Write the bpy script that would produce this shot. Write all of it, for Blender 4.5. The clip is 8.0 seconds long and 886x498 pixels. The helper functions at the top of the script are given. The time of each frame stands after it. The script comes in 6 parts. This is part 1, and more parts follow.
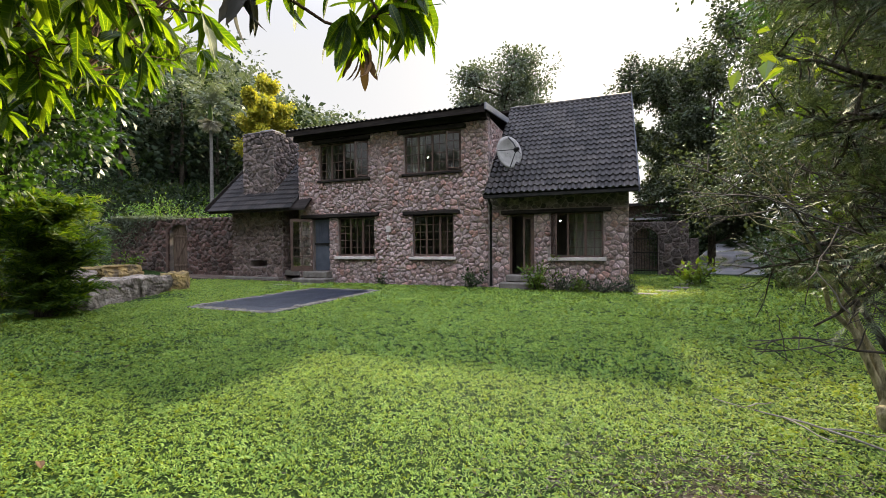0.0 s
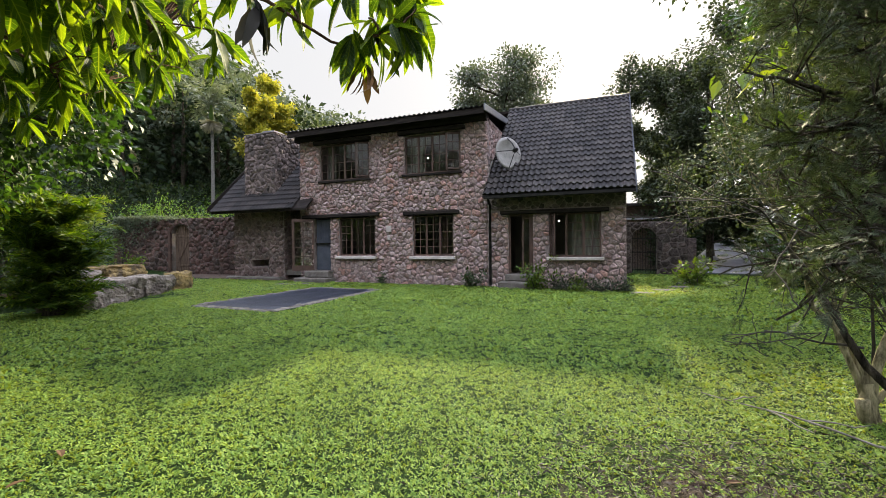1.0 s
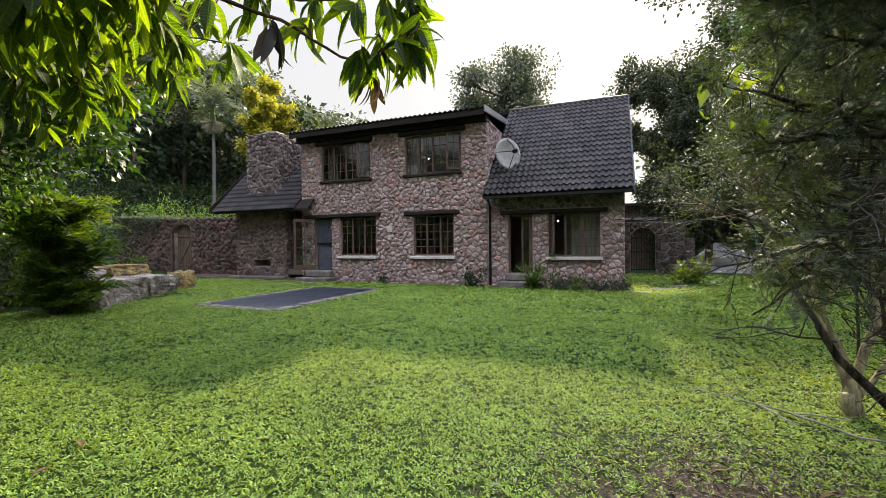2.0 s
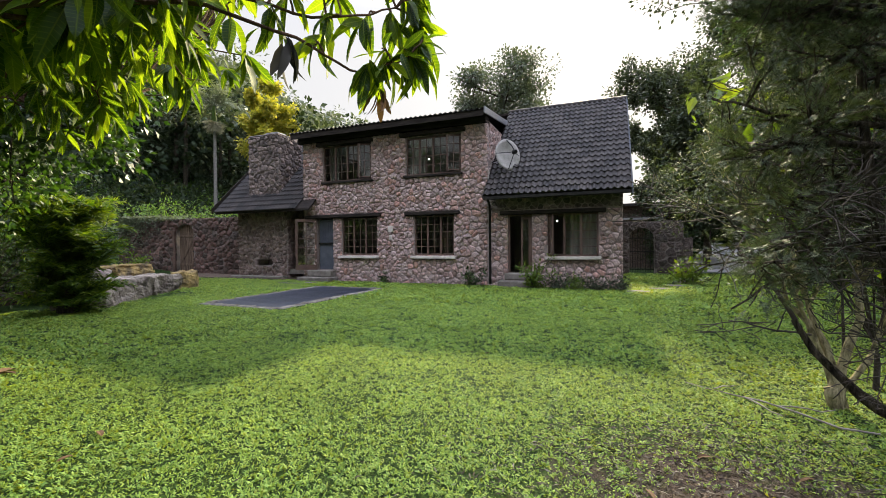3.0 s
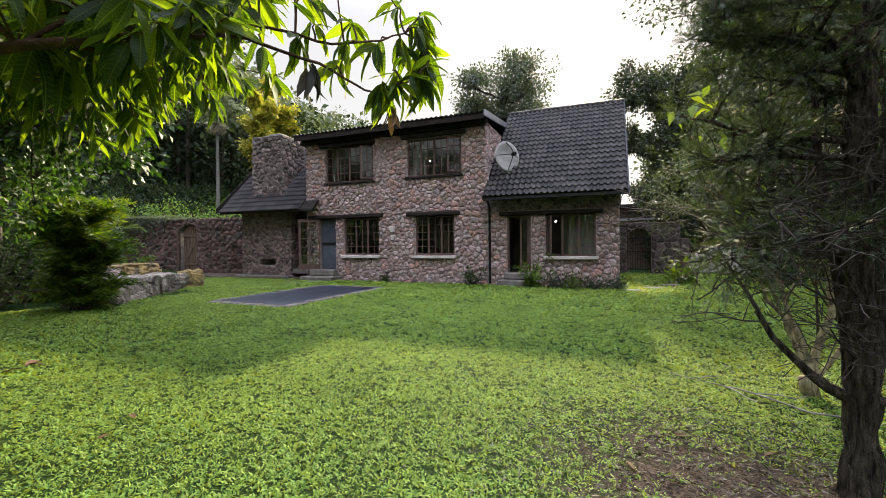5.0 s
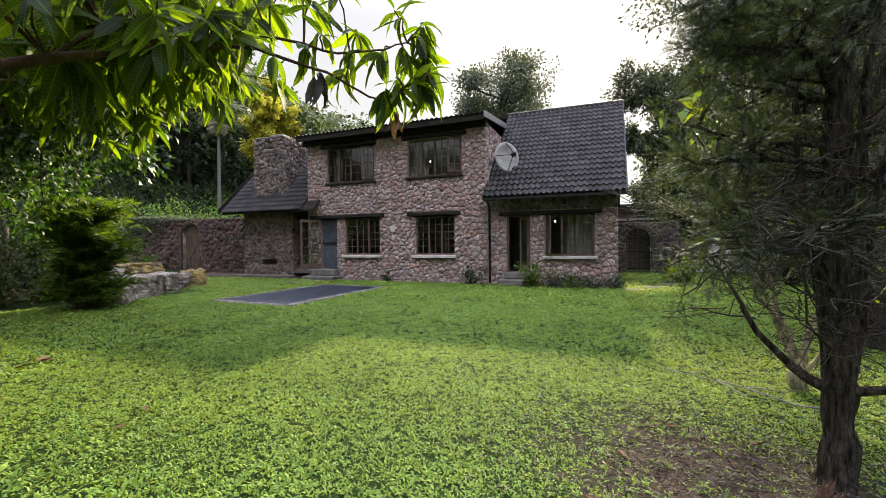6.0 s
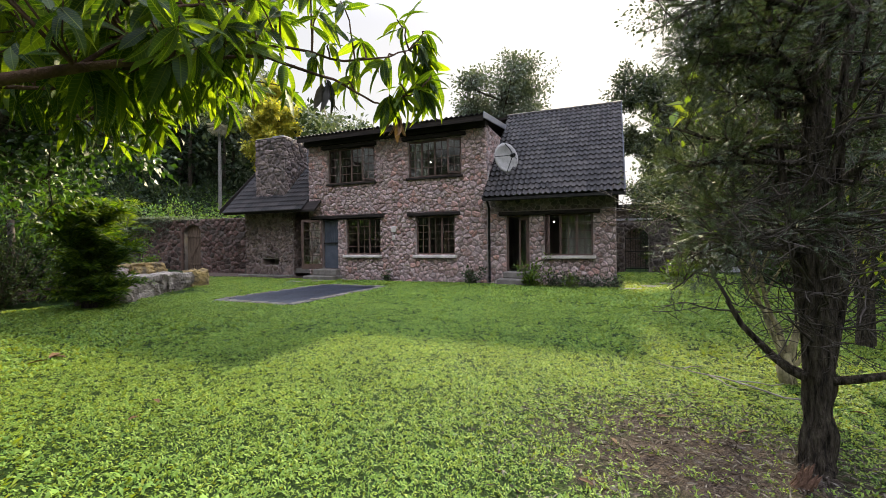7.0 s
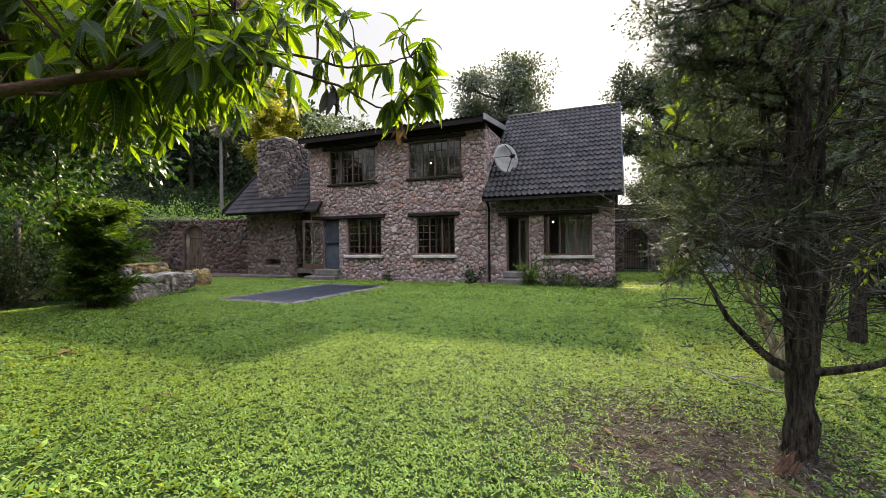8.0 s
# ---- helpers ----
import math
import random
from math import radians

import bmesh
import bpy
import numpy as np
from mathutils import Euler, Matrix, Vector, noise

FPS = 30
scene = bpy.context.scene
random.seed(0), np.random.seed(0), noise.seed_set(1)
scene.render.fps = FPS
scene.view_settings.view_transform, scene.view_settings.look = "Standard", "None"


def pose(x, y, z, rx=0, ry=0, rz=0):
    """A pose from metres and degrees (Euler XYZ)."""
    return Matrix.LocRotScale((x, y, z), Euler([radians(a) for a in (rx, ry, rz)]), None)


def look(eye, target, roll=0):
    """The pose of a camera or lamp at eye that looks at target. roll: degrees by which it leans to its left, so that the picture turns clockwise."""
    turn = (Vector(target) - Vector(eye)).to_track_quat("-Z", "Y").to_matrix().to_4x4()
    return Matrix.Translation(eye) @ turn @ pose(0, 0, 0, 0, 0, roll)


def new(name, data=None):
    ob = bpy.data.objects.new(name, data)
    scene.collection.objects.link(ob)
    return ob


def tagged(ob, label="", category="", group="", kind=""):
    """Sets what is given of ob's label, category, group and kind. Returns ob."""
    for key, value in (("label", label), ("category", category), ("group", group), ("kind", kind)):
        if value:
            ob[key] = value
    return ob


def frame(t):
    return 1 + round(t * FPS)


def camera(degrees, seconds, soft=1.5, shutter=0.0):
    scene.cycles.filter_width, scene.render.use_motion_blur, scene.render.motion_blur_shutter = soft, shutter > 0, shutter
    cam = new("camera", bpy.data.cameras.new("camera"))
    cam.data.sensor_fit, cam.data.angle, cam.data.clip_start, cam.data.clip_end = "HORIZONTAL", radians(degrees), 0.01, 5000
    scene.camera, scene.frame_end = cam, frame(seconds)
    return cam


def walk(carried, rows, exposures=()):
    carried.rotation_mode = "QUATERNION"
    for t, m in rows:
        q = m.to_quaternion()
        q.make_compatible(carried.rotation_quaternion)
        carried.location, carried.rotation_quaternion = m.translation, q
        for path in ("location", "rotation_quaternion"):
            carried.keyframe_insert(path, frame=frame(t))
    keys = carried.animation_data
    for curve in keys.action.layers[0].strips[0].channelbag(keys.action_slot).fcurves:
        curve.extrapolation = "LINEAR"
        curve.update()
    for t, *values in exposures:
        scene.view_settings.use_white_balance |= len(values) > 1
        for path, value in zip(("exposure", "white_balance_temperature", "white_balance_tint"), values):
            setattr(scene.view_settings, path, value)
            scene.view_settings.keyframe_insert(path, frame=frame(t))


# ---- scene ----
cam = camera(93.5, 8.0, 0.6)
PATH = [
    (0, (0.019, -0.028, 1.387), (-0.717, 1.831, 1.365), -0.5),
    (0.5, (0.056, -0.091, 1.388), (-0.682, 1.768, 1.366), -0.5),
    (1, (0.091, -0.162, 1.393), (-0.647, 1.697, 1.369), -0.55),
    (1.5, (0.114, -0.227, 1.397), (-0.625, 1.632, 1.372), -0.55),
    (3, (0.183, -0.439, 1.398), (-0.556, 1.419, 1.372), -0.55),
    (3.5, (0.203, -0.511, 1.397), (-0.536, 1.347, 1.371), -0.53),
    (4, (0.227, -0.586, 1.394), (-0.513, 1.272, 1.369), -0.5),
    (4.5, (0.249, -0.653, 1.393), (-0.49, 1.205, 1.368), -0.5),
    (6, (0.321, -0.84, 1.384), (-0.42, 1.017, 1.359), -0.5),
    (6.5, (0.346, -0.904, 1.375), (-0.396, 0.953, 1.351), -0.52),
    (7, (0.367, -0.97, 1.367), (-0.374, 0.888, 1.344), -0.55),
    (7.5, (0.394, -1.028, 1.36), (-0.349, 0.829, 1.338), -0.57),
    (8, (0.419, -1.083, 1.35), (-0.324, 0.774, 1.33), -0.6),
]
walk(cam, [(t, look(eye, target, roll)) for t, eye, target, roll in PATH])

# ---- light: hazy low sun behind the house under a bright white sky ----
SUN_EL = 29.5
world = bpy.data.worlds.new("world")
scene.world = world
world.use_nodes = True
wn, wl = world.node_tree.nodes, world.node_tree.links
sky = wn.new("ShaderNodeTexSky")
sky.sky_type, sky.sun_disc = "NISHITA", False
sky.sun_elevation, sky.sun_rotation = radians(SUN_EL), 0.0
sky.dust_density, sky.air_density, sky.ozone_density = 6.0, 1.0, 1.0
# overcast haze: white, brightest overhead
geo = wn.new("ShaderNodeTexCoord")
sep = wn.new("ShaderNodeSeparateXYZ")
wl.new(geo.outputs["Generated"], sep.inputs["Vector"])
rise = wn.new("ShaderNodeMapRange")
rise.interpolation_type = "SMOOTHSTEP"
rise.inputs["From Min"].default_value, rise.inputs["From Max"].default_value = 0.46, 0.82
rise.inputs["To Min"].default_value, rise.inputs["To Max"].default_value = 2.55, 15.0
wl.new(sep.outputs["Z"], rise.inputs["Value"])
white = wn.new("ShaderNodeVectorMath")
white.operation = "SCALE"
tint = wn.new("ShaderNodeMix")
tint.data_type = "RGBA"
tint.inputs["A"].default_value, tint.inputs["B"].default_value = (0.985, 0.985, 1.0, 1), (0.93, 0.98, 1.27, 1)
high = wn.new("ShaderNodeMapRange")
high.inputs["From Min"].default_value, high.inputs["From Max"].default_value = 0.4, 0.8
wl.new(sep.outputs["Z"], high.inputs["Value"])
wl.new(high.outputs["Result"], tint.inputs["Factor"])
wl.new(tint.outputs["Result"], white.inputs[0])
wl.new(rise.outputs["Result"], white.inputs["Scale"])
haze = wn.new("ShaderNodeMix")
haze.data_type = "RGBA"
haze.inputs["Factor"].default_value = 0.97
wl.new(white.outputs["Vector"], haze.inputs["B"])
wl.new(sky.outputs["Color"], haze.inputs["A"])
wl.new(haze.outputs["Result"], wn["Background"].inputs["Color"])
wn["Background"].inputs["Strength"].default_value = 0.1
sun = new("sun", bpy.data.lights.new("sun", "SUN"))
sun.data.energy, sun.data.angle, sun.data.color = 5.0, radians(1.5), (1.0, 0.87, 0.55)
sun.matrix_world = look((0, 40 * math.cos(radians(SUN_EL)), 40 * math.sin(radians(SUN_EL))), (0, 0, 0))
scene.view_settings.exposure = 1.76

# ---- mesh helpers ----
rng = np.random.default_rng(7)


def np_mesh(name, verts, faces, smooth=False):
    """A mesh from an (n, 3) array of places and an (m, k) array of corners."""
    me = bpy.data.meshes.new(name)
    verts, faces = np.asarray(verts, dtype=np.float32), np.asarray(faces, dtype=np.int32)
    n, k = faces.shape
    me.vertices.add(len(verts))
    me.vertices.foreach_set("co", verts.ravel())
    me.loops.add(n * k)
    me.loops.foreach_set("vertex_index", faces.ravel())
    me.polygons.add(n)
    me.polygons.foreach_set("loop_start", np.arange(0, n * k, k, dtype=np.int32))
    me.polygons.foreach_set("use_smooth", np.full(n, smooth))
    me.update(calc_edges=True)
    return me


def put(name, me, mat, parent=None, label="", m=None):
    if mat and not me.materials:
        me.materials.append(mat)
    ob = new(name, me)
    if parent:
        ob.parent = parent
    if m is not None:
        ob.matrix_basis = m
    return tagged(ob, label) if label else ob


def part(name, bm, mat, parent=None, label="", m=None, smooth=False):
    me = bpy.data.meshes.new(name)
    bm.normal_update()
    bm.to_mesh(me)
    bm.free()
    if smooth:
        me.polygons.foreach_set("use_smooth", np.full(len(me.polygons), True))
    return put(name, me, mat, parent, label, m)


def thing(name, at=(0, 0, 0), label="", category="", group="", kind=""):
    ob = new(name)
    ob.location = at
    ob.empty_display_size = 0.2
    return tagged(ob, label, category, group, kind)


def box(bm, x0, y0, z0, x1, y1, z1, bevel=0.0):
    vs = [bm.verts.new((x, y, z)) for z in (z0, z1) for y in (y0, y1) for x in (x0, x1)]
    fs = [bm.faces.new([vs[i] for i in q]) for q in
          ((0, 2, 3, 1), (4, 5, 7, 6), (0, 1, 5, 4), (1, 3, 7, 5), (3, 2, 6, 7), (2, 0, 4, 6))]
    if bevel:
        es = list({e for f in fs for e in f.edges})
        bmesh.ops.bevel(bm, geom=es, offset=bevel, segments=1, affect="EDGES", profile=0.5)
    return bm


def boxes(*args, bevel=0.0):
    bm = bmesh.new()
    for a in args:
        box(bm, *a, bevel=bevel)
    return bm


def rough(bm, amount, scale=2.0, seed=0):
    for v in bm.verts:
        v.co += noise.noise_vector(v.co * scale + Vector((seed * 7.3, seed * 3.1, 0))) * amount
    return bm


def tube(points, radii, sides=7, cap=True):
    """Corners and faces of a tube along points."""
    pts = [Vector(p) for p in points]
    verts, faces = [], []
    ref = Vector((0.31, 0.17, 0.93))
    for i, p in enumerate(pts):
        d = (pts[min(i + 1, len(pts) - 1)] - pts[max(i - 1, 0)])
        if d.length < 1e-6:
            d = Vector((0, 0, 1))
        d.normalize()
        a = d.cross(ref)
        if a.length < 0.05:
            a = d.cross(Vector((1, 0, 0)))
        a.normalize()
        b = d.cross(a)
        for s in range(sides):
            w = 2 * math.pi * s / sides
            verts.append(p + (a * math.cos(w) + b * math.sin(w)) * radii[i])
    for i in range(len(pts) - 1):
        for s in range(sides):
            q = (s + 1) % sides
            faces.append((i * sides + s, i * sides + q, (i + 1) * sides + q, (i + 1) * sides + s))
    return verts, faces


class Soup:
    """Tubes and quads gathered for one mesh."""

    def __init__(self):
        self.v, self.f = [], []

    def add(self, verts, faces):
        o = len(self.v)
        self.v += [tuple(v) for v in verts]
        self.f += [tuple(i + o for i in f) for f in faces]
        return self

    def tube(self, points, radii, sides=7):
        return self.add(*tube(points, radii, sides))

    def mesh(self, name, smooth=True):
        return np_mesh(name, self.v, self.f, smooth)


def frames_of(axis, roll):
    """Turns whose y is the axis: (n, 3, 3) arrays, rolled about it by roll."""
    y = axis / np.linalg.norm(axis, axis=1, keepdims=True)
    up = np.tile(np.array([0.0, 0.0, 1.0]), (len(y), 1))
    flat = np.abs(y[:, 2]) > 0.95
    up[flat] = (1, 0, 0)
    x = np.cross(y, up)
    x /= np.linalg.norm(x, axis=1, keepdims=True)
    z = np.cross(x, y)
    c, s = np.cos(roll)[:, None], np.sin(roll)[:, None]
    return np.stack([x * c + z * s, y, z * c - x * s], axis=2)


def scatter(tv, tf, places, turns, sizes):
    """Many turned and scaled copies of a small template, as arrays."""
    tv, tf = np.asarray(tv, float), np.asarray(tf)
    sizes = np.asarray(sizes, float)
    sizes = sizes[:, None, None] if sizes.ndim == 1 else sizes[:, None, :]
    v = np.einsum("nij,nkj->nki", turns, tv[None] * sizes) + places[:, None]
    n, k = len(places), len(tv)
    f = tf[None] + (np.arange(n) * k)[:, None, None]
    return v.reshape(-1, 3), f.reshape(-1, tf.shape[1])


# leaf templates, pointing along y, 1 long
def long_leaf(half, droop, fold, wave, rows=8):
    """A narrow leaf with a folded midrib, a bent tip and wavy edges."""
    v, f = [(0, 0, 0)], []
    for i in range(1, rows):
        t = i / rows
        w = half * math.sin(math.pi * t ** 0.9) ** 0.75
        z = -droop * t ** 2.2
        e = fold * w + wave * math.sin(t * 17)
        v += [(-w, t, z + e), (0, t + 0.012, z), (w, t, z + fold * w - wave * math.sin(t * 15 + 1))]
    v.append((0, 1, -droop))
    f += [(0, 2, 1), (0, 3, 2)]
    for i in range(rows - 2):
        a = 1 + 3 * i
        f += [(a, a + 1, a + 4), (a, a + 4, a + 3), (a + 1, a + 2, a + 5), (a + 1, a + 5, a + 4)]
    a, e = 1 + 3 * (rows - 2), len(v) - 1
    return v, f + [(a, a + 1, e), (a + 1, a + 2, e)]


LONG_LEAF = long_leaf(0.13, 0.16, 0.3, 0.008)
MANGO_LEAVES = (LONG_LEAF, long_leaf(0.115, 0.32, 0.5, 0.012), long_leaf(0.14, 0.05, 0.2, 0.016), long_leaf(0.1, 0.5, 0.7, 0.006))
OVAL_LEAF = ([(0, 0, 0), (-0.24, 0.4, 0.05), (0, 0.45, -0.03), (0.24, 0.4, 0.05), (0, 1.0, -0.08)], [(0, 2, 1), (0, 3, 2), (1, 2, 4), (2, 3, 4)])
CARD_LEAF = ([(0, 0, 0), (-0.3, 0.5, 0.08), (0.3, 0.5, 0.08), (0, 1.0, -0.1)], [(0, 2, 1), (1, 2, 3)])
SPRAY_V, SPRAY_F = [(-0.012, 0, 0), (0.012, 0, 0), (0, 1.0, -0.06)], [(0, 1, 2)]
for k_ in range(7):   # a flat feathery spray of scale leaves
    for g_ in (-1, 1):
        t_ = 0.1 + 0.125 * k_
        l_ = 0.36 - 0.032 * k_
        o_ = len(SPRAY_V)
        SPRAY_V += [(0, t_ - 0.035, 0), (0, t_ + 0.045, 0), (g_ * l_ * 0.75, t_ + l_ * 0.8, 0.05 * g_ * (k_ % 3 - 1))]
        SPRAY_F.append((o_, o_ + 1, o_ + 2))
SPRAY = (SPRAY_V, SPRAY_F)
BLADE = ([(0, 0, 0), (-0.17, 0.5, 0.04), (0.17, 0.5, 0.04), (0, 1.0, -0.12)], [(0, 2, 1), (1, 2, 3)])


def leaf_mesh(name, template, places, axes, sizes, roll=None):
    places, axes = np.asarray(places, float), np.asarray(axes, float)
    if roll is None:
        roll = rng.normal(0, 0.7, len(places))
    v, f = scatter(template[0], template[1], places, frames_of(axes, roll), sizes)
    return np_mesh(name, v, f)


def veined_leaves(name, templates, places, axes, sizes, roll):
    """Close leaves of several shapes in one mesh; each corner knows its place on its leaf."""
    vs, fs, uv, o = [], [], [], 0
    turn = frames_of(np.asarray(axes, float), roll)
    places = np.asarray(places, float)
    for k, (tv, tf) in enumerate(templates):
        sel = np.arange(k, len(places), len(templates))
        v, f = scatter(tv, tf, places[sel], turn[sel], sizes[sel])
        vs.append(v)
        fs.append(f + o)
        o += len(v)
        t = np.asarray(tv, float)
        uv.append(np.tile(np.stack([t[:, 0] / 0.13, t[:, 1]], 1), (len(sel), 1)))
    me = np_mesh(name, np.concatenate(vs), np.concatenate(fs), True)
    me.attributes.new("leaf_place", "FLOAT2", "POINT").data.foreach_set("vector", np.concatenate(uv).astype(np.float32).ravel())
    return me


def bend(a, b, n, wobble, sag=0.0):
    """A crooked way from a to b in n steps."""
    a, b = Vector(a), Vector(b)
    out = []
    seed = Vector((random.uniform(-50, 50), random.uniform(-50, 50), random.uniform(-50, 50)))
    for i in range(n + 1):
        t = i / n
        p = a.lerp(b, t) + Vector((0, 0, -sag * 4 * t * (1 - t)))
        if 0 < i:
            p = p + (noise.noise_vector(seed + a * 0.3 + Vector((t * 2.3, t, 0))) * wobble * (t if i < n else 0.8))
        out.append(p)
    return out


def branch_tree(soup, start, way, length, radius, level, tips, spread=0.7, lift=0.15, forks=(3, 5), shrink=0.62, sides=6):
    """Grows a limb with its boughs; the ends and the twigs' points go to tips."""
    way = Vector(way).normalized()
    end = Vector(start) + way * length
    pts = bend(start, end, 5, length * 0.12)
    soup.tube(pts, [max(radius * (1 - 0.55 * i / 5), 0.0024) for i in range(6)], sides)
    if level == 0:
        for i in range(1, 6):
            tips.append((pts[i], (pts[i] - pts[i - 1]).normalized()))
        return
    for k in range(random.randint(*forks)):
        i = random.randint(2, 5)
        side = Vector((random.gauss(0, 1), random.gauss(0, 1), random.gauss(0, 0.6) + lift)).normalized()
        branch_tree(soup, pts[i], way * (1 - spread) + side * spread, length * shrink * random.uniform(0.7, 1.15), radius * 0.5,
                    level - 1, tips, spread, lift, forks, shrink, max(sides - 1, 3))


def leaves_at(name, tips, per, reach, template, size, droop=0.3, follow=0.6):
    """Leaves round the tips of twigs."""
    p = np.array([t[0] for t in tips])
    d = np.array([t[1] for t in tips])
    n = len(p) * per
    idx = np.repeat(np.arange(len(p)), per)
    off = rng.normal(0, 1, (n, 3))
    off /= np.linalg.norm(off, axis=1, keepdims=True)
    ax = off * (1 - follow) + d[idx] * follow + np.array([0, 0, -droop])
    return leaf_mesh(name, template, p[idx] + off * reach * rng.random((n, 1)) ** 0.5, ax, size * rng.uniform(0.65, 1.2, n))


# ---- materials ----
def material(name, rough_=0.8, metal=0.0):
    m = bpy.data.materials.new(name)
    m.use_nodes = True
    b = m.node_tree.nodes["Principled BSDF"]
    b.inputs["Specular IOR Level"].default_value = 0.5 if rough_ < 0.5 else (0.25 if rough_ < 0.8 else 0.06)
    b.inputs["Roughness"].default_value, b.inputs["Metallic"].default_value = rough_, metal
    return m, m.node_tree.nodes, m.node_tree.links, b


def ramp(n, l, source, stops):
    r = n.new("ShaderNodeValToRGB")
    while len(r.color_ramp.elements) < len(stops):
        r.color_ramp.elements.new(0.5)
    for e, (p, c) in zip(r.color_ramp.elements, stops):
        e.position, e.color = p, (*c, 1)
    l.new(source, r.inputs["Fac"])
    return r.outputs["Color"]


def noise_tex(n, l, scale, detail=4, rough_=0.6, coord="Object", stretch=None):
    c = n.new("ShaderNodeTexCoord")
    t = n.new("ShaderNodeTexNoise")
    t.inputs["Scale"].default_value, t.inputs["Detail"].default_value, t.inputs["Roughness"].default_value = scale, detail, rough_
    src = n.new("ShaderNodeNewGeometry").outputs["Position"] if coord == "World" else c.outputs[coord]
    if stretch:
        mp = n.new("ShaderNodeMapping")
        mp.inputs["Scale"].default_value = stretch
        l.new(src, mp.inputs["Vector"])
        src = mp.outputs["Vector"]
    l.new(src, t.inputs["Vector"])
    return t.outputs["Fac"]


def blend(n, l, kind, fac, a, b):
    m = n.new("ShaderNodeMix")
    m.data_type, m.blend_type = "RGBA", kind
    for key, v in (("Factor", fac), ("A", a), ("B", b)):
        if isinstance(v, (int, float)):
            m.inputs[key].default_value = v
        elif isinstance(v, tuple):
            m.inputs[key].default_value = (*v, 1)
        else:
            l.new(v, m.inputs[key])
    return m.outputs["Result"]


def bump(n, l, b, height, strength, dist):
    u = n.new("ShaderNodeBump")
    u.inputs["Strength"].default_value, u.inputs["Distance"].default_value = strength, dist
    l.new(height, u.inputs["Height"])
    l.new(u.outputs["Normal"], b.inputs["Normal"])


def piece_random(n, l):
    """One number a piece: by object, and by island in the joined rest."""
    a, g = n.new("ShaderNodeObjectInfo"), n.new("ShaderNodeNewGeometry")
    s, w = n.new("ShaderNodeMath"), n.new("ShaderNodeMath")
    l.new(a.outputs["Random"], s.inputs[0])
    l.new(g.outputs["Random Per Island"], s.inputs[1])
    w.operation = "FRACT"
    l.new(s.outputs[0], w.inputs[0])
    return w.outputs[0]


def plain(name, c1, c2, scale=6.0, rough_=0.7, metal=0.0, bumps=0.2, dist=0.01, stretch=None, fine=60.0):
    """Two tones in large blotches, with fine grain and relief."""
    m, n, l, b = material(name, rough_, metal)
    big = noise_tex(n, l, scale, 5, 0.6, "World", stretch)
    small = noise_tex(n, l, fine, 3, 0.7, "World", stretch)
    col = ramp(n, l, big, [(0.35, c1), (0.65, c2)])
    col = blend(n, l, "OVERLAY", 0.35, col, ramp(n, l, small, [(0.3, (0.25,) * 3), (0.7, (0.75,) * 3)]))
    l.new(col, b.inputs["Base Color"])
    bump(n, l, b, small, bumps, dist)
    return m


def leafy(name, tones, through_light=0.45, gloss=0.45, glow=(1.0, 1.0, 0.5)):
    """Leaves: tones vary leaf by leaf, and light passes through."""
    m, n, l, b = material(name, gloss)
    isl = n.new("ShaderNodeNewGeometry").outputs["Random Per Island"]
    k = len(tones)
    col = ramp(n, l, isl, [(i / max(k - 1, 1), c) for i, c in enumerate(tones)])
    big = noise_tex(n, l, 0.9, 3, 0.6, "World")
    col = blend(n, l, "MULTIPLY", 0.5, col, ramp(n, l, big, [(0.35, (0.55, 0.6, 0.55)), (0.65, (1.0, 1.0, 1.0))]))
    l.new(col, b.inputs["Base Color"])
    tr = n.new("ShaderNodeBsdfTranslucent")
    l.new(blend(n, l, "MULTIPLY", 1.0, col, glow), tr.inputs["Color"])
    mx = n.new("ShaderNodeMixShader")
    mx.inputs["Fac"].default_value = through_light
    l.new(b.outputs["BSDF"], mx.inputs[1])
    l.new(tr.outputs["BSDF"], mx.inputs[2])
    l.new(mx.outputs["Shader"], n["Material Output"].inputs["Surface"])
    return m


